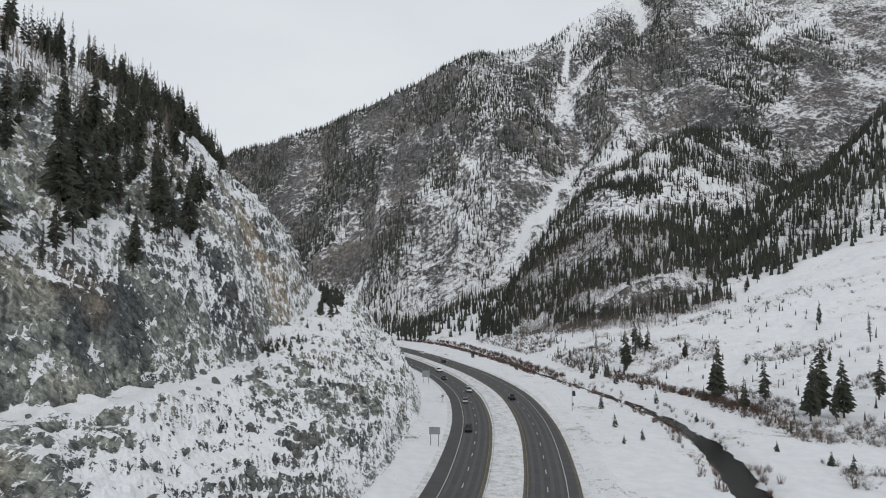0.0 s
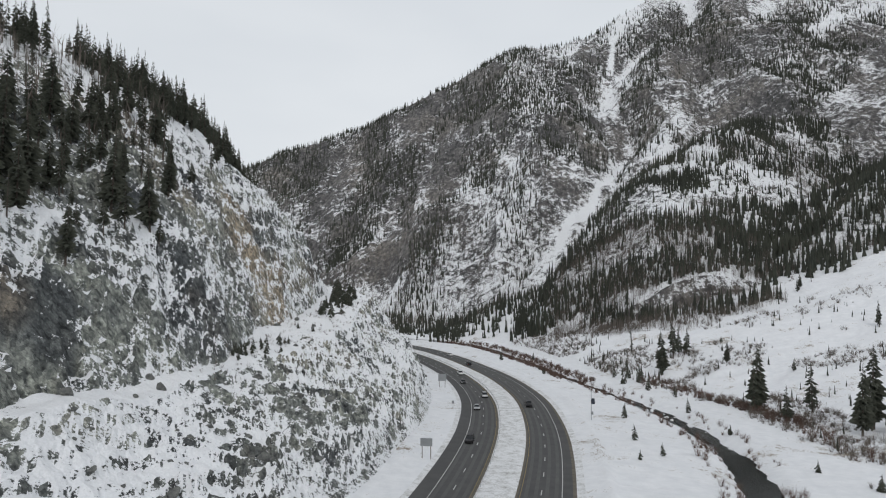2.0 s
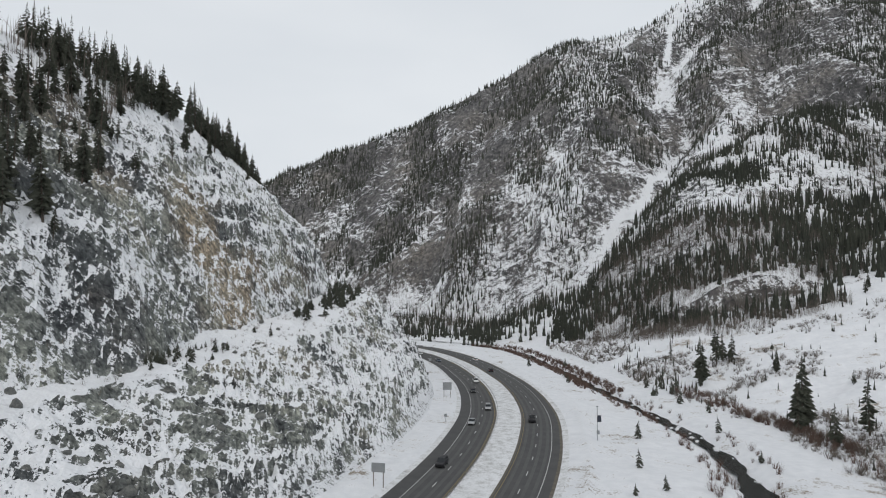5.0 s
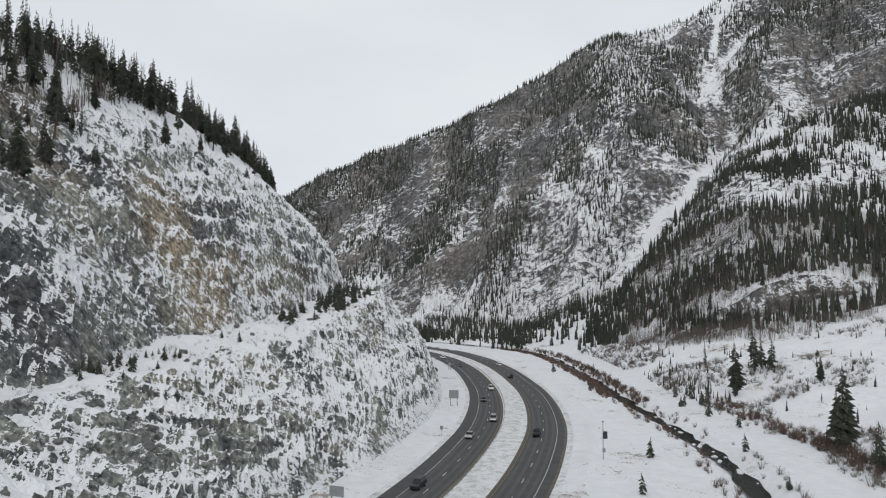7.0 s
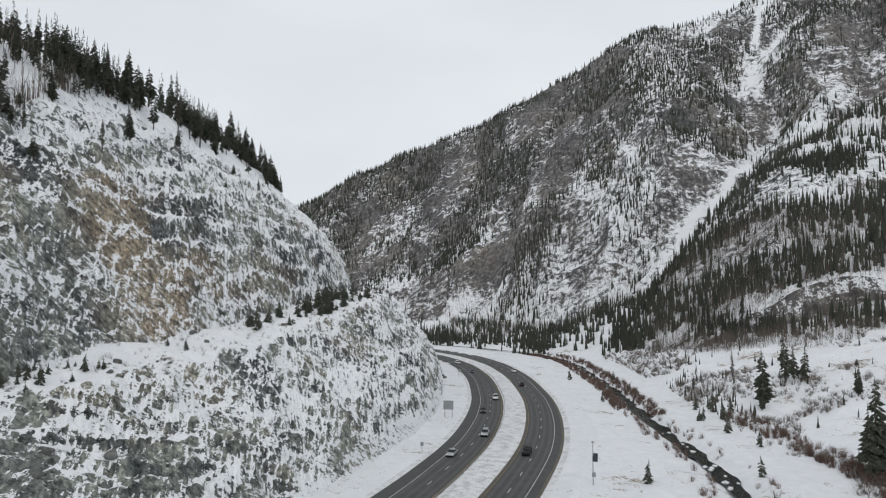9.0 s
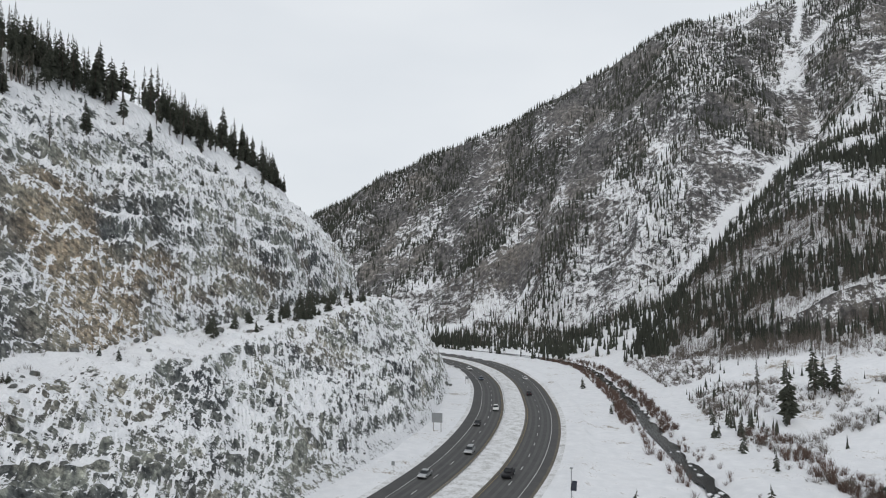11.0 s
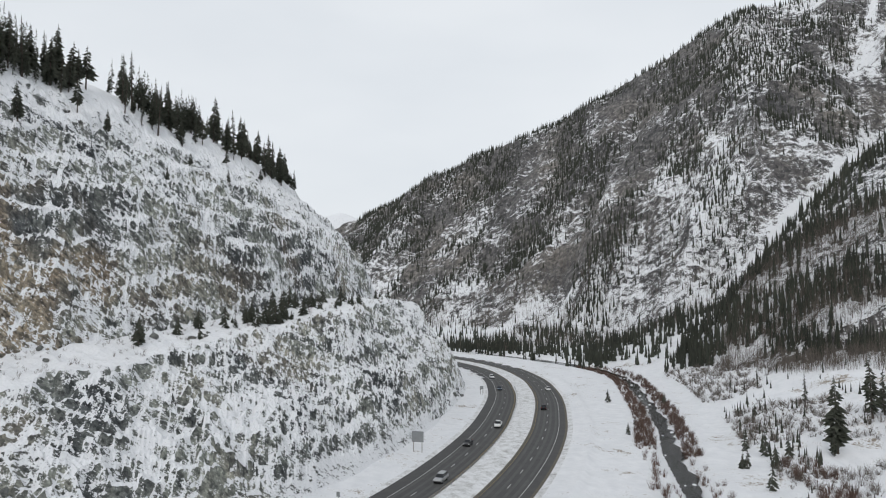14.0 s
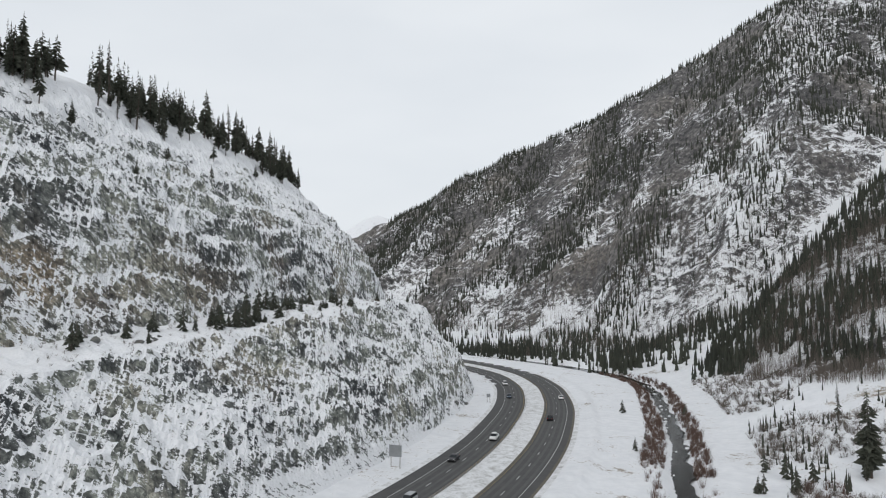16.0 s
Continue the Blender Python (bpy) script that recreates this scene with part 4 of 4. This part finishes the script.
# ---- signs, pole, barrier, cars ----
MAT_STEEL = two_tone("galvanised_steel", (0.28, 0.29, 0.30), (0.42, 0.43, 0.44), 1.5, 0.5, 0.6)
MAT_SIGN_BACK = two_tone("sign_back", (0.22, 0.23, 0.235), (0.32, 0.33, 0.335), 0.8, 0.5, 0.4)
MAT_WOOD = two_tone("weathered_wood", (0.12, 0.09, 0.07), (0.22, 0.18, 0.14), 2.0, 0.9)
MAT_PANEL = two_tone("solar_panel", (0.01, 0.013, 0.025), (0.03, 0.035, 0.05), 4.0, 0.2)
MAT_TYRE = two_tone("tyre_rubber", (0.012, 0.012, 0.012), (0.03, 0.03, 0.03), 6.0, 0.9)
MAT_GLASS = two_tone("tinted_glass", (0.012, 0.014, 0.016), (0.03, 0.033, 0.036), 3.0, 0.08)
MAT_RED = two_tone("red_lens", (0.25, 0.01, 0.01), (0.4, 0.03, 0.02), 5.0, 0.3)
MAT_CLEAR = two_tone("clear_lens", (0.6, 0.6, 0.6), (0.75, 0.75, 0.74), 5.0, 0.2)
MAT_BOULDER = two_tone("boulder_rock", (0.05, 0.055, 0.06), (0.22, 0.22, 0.20), 1.6, 0.9, 0, 0.2)


def box_bm(cx, cy, cz, sx, sy, sz, edge=0.02, turn=None):
    bm = bmesh.new()
    bmesh.ops.create_cube(bm, size=1.0, matrix=Matrix.Diagonal((sx, sy, sz, 1)))
    bmesh.ops.bevel(bm, geom=bm.edges[:], offset=edge, segments=1, affect="EDGES")
    bmesh.ops.transform(bm, matrix=Matrix.Translation((cx, cy, cz)) @ (turn or Matrix()), verts=bm.verts[:])
    return bm


def road_sign(x, y, w, h, up, turn, label):
    z = height(x, y)
    sign = thing("road_sign", x, y, z, label, "road sign", turn=turn)
    board = part("board", box_bm(0, 0, up + h / 2, w, 0.06, h, 0.02), MAT_SIGN_BACK, sign)
    for k in (-0.22, 0.22):
        part("brace", box_bm(0, 0.06, up + h / 2 + k * h, w * 0.95, 0.05, 0.09, 0.01), MAT_STEEL, board)
    for side in (-0.36, 0.36):
        bm = bmesh.new()
        cone_mesh(bm, 0.09, 0.08, -0.6, up + h * 0.9, 8, side * w, 0.12)
        part("post", bm, MAT_WOOD, sign)


road_sign(1.5, 197.5, 3.0, 2.6, 2.5, 10, "grey back of a large road sign on two wooden posts")
road_sign(6.0, 91.0, 2.6, 1.7, 2.6, -4, "grey back of a wide road sign on two wooden posts")
road_sign(-23.5, 299.0, 1.4, 1.3, 1.9, 25, "grey back of a road sign beside the far bend")


def small_marker(x, y, label):
    post = thing("marker_sign", x, y, height(x, y), label, "road sign")
    bm = bmesh.new()
    cone_mesh(bm, 0.05, 0.05, -0.5, 2.2, 8)
    part("post", bm, MAT_STEEL, post)
    part("plate", box_bm(0, -0.06, 1.75, 0.75, 0.04, 0.9, 0.02), MAT_SIGN_BACK, post)


small_marker(8.0, 154.5, "small grey road marker on a steel post")

pole = thing("solar_pole", 48.0, 140.0, height(48, 140), "tall steel pole with a solar panel and a control box", "utility pole")
bm = bmesh.new()
cone_mesh(bm, 0.11, 0.08, -0.6, 8.2, 10)
part("mast", bm, MAT_STEEL, pole)
part("solar_panel", box_bm(0.45, -0.25, 5.4, 1.0, 0.07, 1.7, 0.02, pose(0, 0, 0, -35, 0, 0)), MAT_PANEL, pole)
part("bracket", box_bm(0.25, -0.1, 5.4, 0.5, 0.08, 0.08, 0.01), MAT_STEEL, pole)
box = part("control_box", box_bm(0.18, -0.2, 2.1, 0.65, 0.4, 0.85, 0.03), MAT_SIGN_BACK, pole)
part("hinge", box_bm(-0.16, -0.41, 2.1, 0.04, 0.03, 0.6, 0.005), MAT_STEEL, box)
part("sensor_head", box_bm(0, 0, 8.25, 0.5, 0.28, 0.22, 0.03), MAT_SIGN_BACK, pole)

# cable barrier at the edge of the median
barrier = tagged(new("cable_barrier"), "steel cable barrier with thin posts along the median", "barrier")
bm = bmesh.new()
cone_mesh(bm, 0.055, 0.055, -0.3, 0.85, 6)
post_mesh = bpy.data.meshes.new("post")
bm.to_mesh(post_mesh)
bm.free()
post_mesh.materials.append(MAT_STEEL)
for k in range(96):
    xy, z = road_at(np.array([340 + k * 3.4]), np.array([3.15]))
    ob = new("post", post_mesh)
    ob.parent = barrier
    ob.matrix_basis = pose(xy[0, 0], xy[0, 1], float(z[0]) + 0.1)
cs = np.arange(340, 664, 3.4)
for up in (0.5, 0.65, 0.8):
    xy, z = road_at(cs, np.full(len(cs), 3.15))
    v = np.stack([np.c_[xy, z + up + 0.1 - 0.02], np.c_[xy, z + up + 0.1 + 0.02]], 1).reshape(-1, 3)
    ob = new("cable", mesh_from("cable", v, grid_faces(len(cs), 2), MAT_STEEL))
    ob.parent = barrier


def paint(name, colour, metal=0.3):
    return two_tone(name, tuple(c * 0.85 for c in colour), colour, 1.2, 0.32, metal)


def extruded(profile, half, inset=0.0):
    """A closed side outline (y along, z up) carried across the car's width; the top draws in."""
    bm = bmesh.new()
    top = max(z for _, z in profile)
    low = min(z for _, z in profile)
    rows = []
    for side in (-1, 1):
        rows.append([bm.verts.new((side * (half - inset * (z - low) / (top - low)), y, z)) for y, z in profile])
    n = len(profile)
    for k in range(n):
        bm.faces.new((rows[0][k], rows[0][(k + 1) % n], rows[1][(k + 1) % n], rows[1][k]))
    bm.faces.new(rows[0][::-1])
    bm.faces.new(rows[1])
    bmesh.ops.recalc_face_normals(bm, faces=bm.faces[:])
    bmesh.ops.bevel(bm, geom=bm.edges[:], offset=0.05, segments=1, affect="EDGES")
    return bm


SHAPES = {
    "saloon": (4.7, [(-2.3, 0.35), (2.3, 0.35), (2.35, 0.6), (2.2, 0.78), (1.0, 0.92), (-1.6, 0.98), (-2.3, 0.9), (-2.35, 0.55)],
               [(1.05, 0.9), (0.25, 1.40), (-0.9, 1.42), (-1.7, 0.97)]),
    "estate": (4.8, [(-2.35, 0.42), (2.3, 0.42), (2.38, 0.75), (2.25, 0.98), (1.1, 1.08), (-2.2, 1.12), (-2.38, 0.9)],
               [(1.15, 1.05), (0.45, 1.68), (-1.9, 1.72), (-2.3, 1.1)]),
    "pickup": (5.6, [(-2.8, 0.5), (2.7, 0.5), (2.8, 0.85), (2.65, 1.08), (1.3, 1.15), (-2.75, 1.12), (-2.82, 0.8)],
               [(1.35, 1.12), (0.75, 1.80), (-0.7, 1.83), (-0.85, 1.12)])}


def car(shape, material, s, d, ahead, label):
    long, lower, upper = SHAPES[shape]
    xy, z = road_at(np.array([s, s + 1.0]), np.array([d, d]))
    way = xy[1] - xy[0]
    turn = math.degrees(math.atan2(-way[0], way[1])) + (0 if ahead else 180)
    c = thing("car", xy[0, 0], xy[0, 1], float(z[0]) + 0.10, label, "car", "cars on the highway", turn)
    body = part("body", extruded(lower, 0.93, 0.06), material, c)
    part("windows", extruded([(y, z2) for y, z2 in upper], 0.84, 0.16), MAT_GLASS, c)
    roof_y0, roof_y1, roof_z = upper[2][0], upper[1][0], upper[1][1]
    part("roof", box_bm(0, (roof_y0 + roof_y1) / 2, roof_z + 0.02, 1.36, roof_y1 - roof_y0 + 0.1, 0.07, 0.03), material, c)
    for sx in (-1, 1):
        for wy in (long * 0.30, -long * 0.29):
            bm = bmesh.new()
            bmesh.ops.create_cone(bm, cap_ends=True, segments=14, radius1=0.34, radius2=0.34, depth=0.24, matrix=pose(sx * 0.83, wy, 0.34, 0, 90, 0))
            wheel = part("wheel", bm, MAT_TYRE, c)
            bm = bmesh.new()
            bmesh.ops.create_cone(bm, cap_ends=True, segments=10, radius1=0.21, radius2=0.19, depth=0.03, matrix=pose(sx * 0.955, wy, 0.34, 0, 90 * sx, 0))
            part("rim", bm, MAT_STEEL, wheel)
        part("headlight", box_bm(sx * 0.66, long * 0.475, 0.74, 0.36, 0.12, 0.16, 0.03), MAT_CLEAR, body)
        part("tail_light", box_bm(sx * 0.72, -long * 0.487, 0.84, 0.24, 0.1, 0.2, 0.03), MAT_RED, body)
        part("mirror", box_bm(sx * 0.98, 0.75, 1.02, 0.2, 0.12, 0.14, 0.03), material, body)
    part("bumper", box_bm(0, long * 0.49, 0.48, 1.7, 0.12, 0.2, 0.04), MAT_TYRE, body)
    return c


P_BLACK, P_WHITE, P_SILVER, P_BLUE = paint("black_paint", (0.025, 0.025, 0.028)), paint("white_paint", (0.78, 0.78, 0.77), 0.0), paint("silver_paint", (0.42, 0.43, 0.44), 0.5), paint("blue_paint", (0.06, 0.09, 0.13))


def run_at(y):
    """Run along the road where its middle line passes y."""
    k = np.where((LINE[:, 1] >= y) & (S_LINE < 800))[0][0]
    return S_LINE[k]


car("estate", P_BLACK, run_at(107), 9.8, False, "black sport utility vehicle on the asphalt")
car("saloon", P_SILVER, run_at(153), 9.8, False, "silver saloon car on the asphalt")
car("estate", P_SILVER, run_at(177), 6.1, False, "grey estate car on the asphalt")
car("saloon", P_BLACK, run_at(213), 9.8, False, "dark saloon car on the asphalt")
car("pickup", P_WHITE, run_at(240), 6.1, False, "white pickup truck on the asphalt")
car("saloon", P_BLUE, run_at(318), 9.8, False, "dark blue saloon car on the asphalt")
car("estate", P_WHITE, run_at(352), 9.8, False, "white estate car on the asphalt")
car("pickup", P_BLACK, run_at(160), -6.5, True, "black pickup truck on the asphalt")
car("estate", P_BLACK, run_at(275), -6.5, True, "dark estate car on the asphalt")
car("saloon", P_WHITE, run_at(318), -10.4, True, "white saloon car on the asphalt")

# ---- boulders on the slopes of the cut and at its foot ----
def boulder_mesh(seed):
    r = random.Random(seed)
    bm = bmesh.new()
    bmesh.ops.create_icosphere(bm, subdivisions=2, radius=1.0)
    for v in bm.verts:
        v.co *= r.uniform(0.85, 1.15)
    cuts = [(Vector((r.gauss(0, 1), r.gauss(0, 1), r.gauss(0, 1))).normalized(), r.uniform(0.35, 0.7)) for _ in range(12)]
    for v in bm.verts:
        for n, lim in cuts:
            over = v.co.dot(n) - lim
            if over > 0:
                v.co -= n * over
    me = bpy.data.meshes.new("boulder")
    bm.to_mesh(me)
    bm.free()
    me.materials.append(MAT_BOULDER)
    return me


STONES = [boulder_mesh(k) for k in range(6)]
for _ in range(150):
    if rnd.random() < 0.6:
        s, d = rnd.uniform(330, 440), rnd.uniform(28, 52)
    else:
        s, d = rnd.uniform(400, 640), rnd.choice((rnd.uniform(22, 27), rnd.uniform(49, 58)))
    k = rnd.choice((0.3, 0.4, 0.5, 0.6, 0.8, 1.2))
    xy, z = hill(np.array([s]), np.array([d]))
    ob = new("boulder", rnd.choice(STONES))
    ob.matrix_basis = pose(xy[0, 0], xy[0, 1], float(z[0]) + 0.1 * k, rnd.uniform(-20, 20), rnd.uniform(-20, 20), rnd.uniform(0, 360)) @ Matrix.Diagonal((k * 1.2, k, k * 0.8, 1))
    tagged(ob, "dark angular boulder lying in the snow", "boulder", "boulders on the slope")
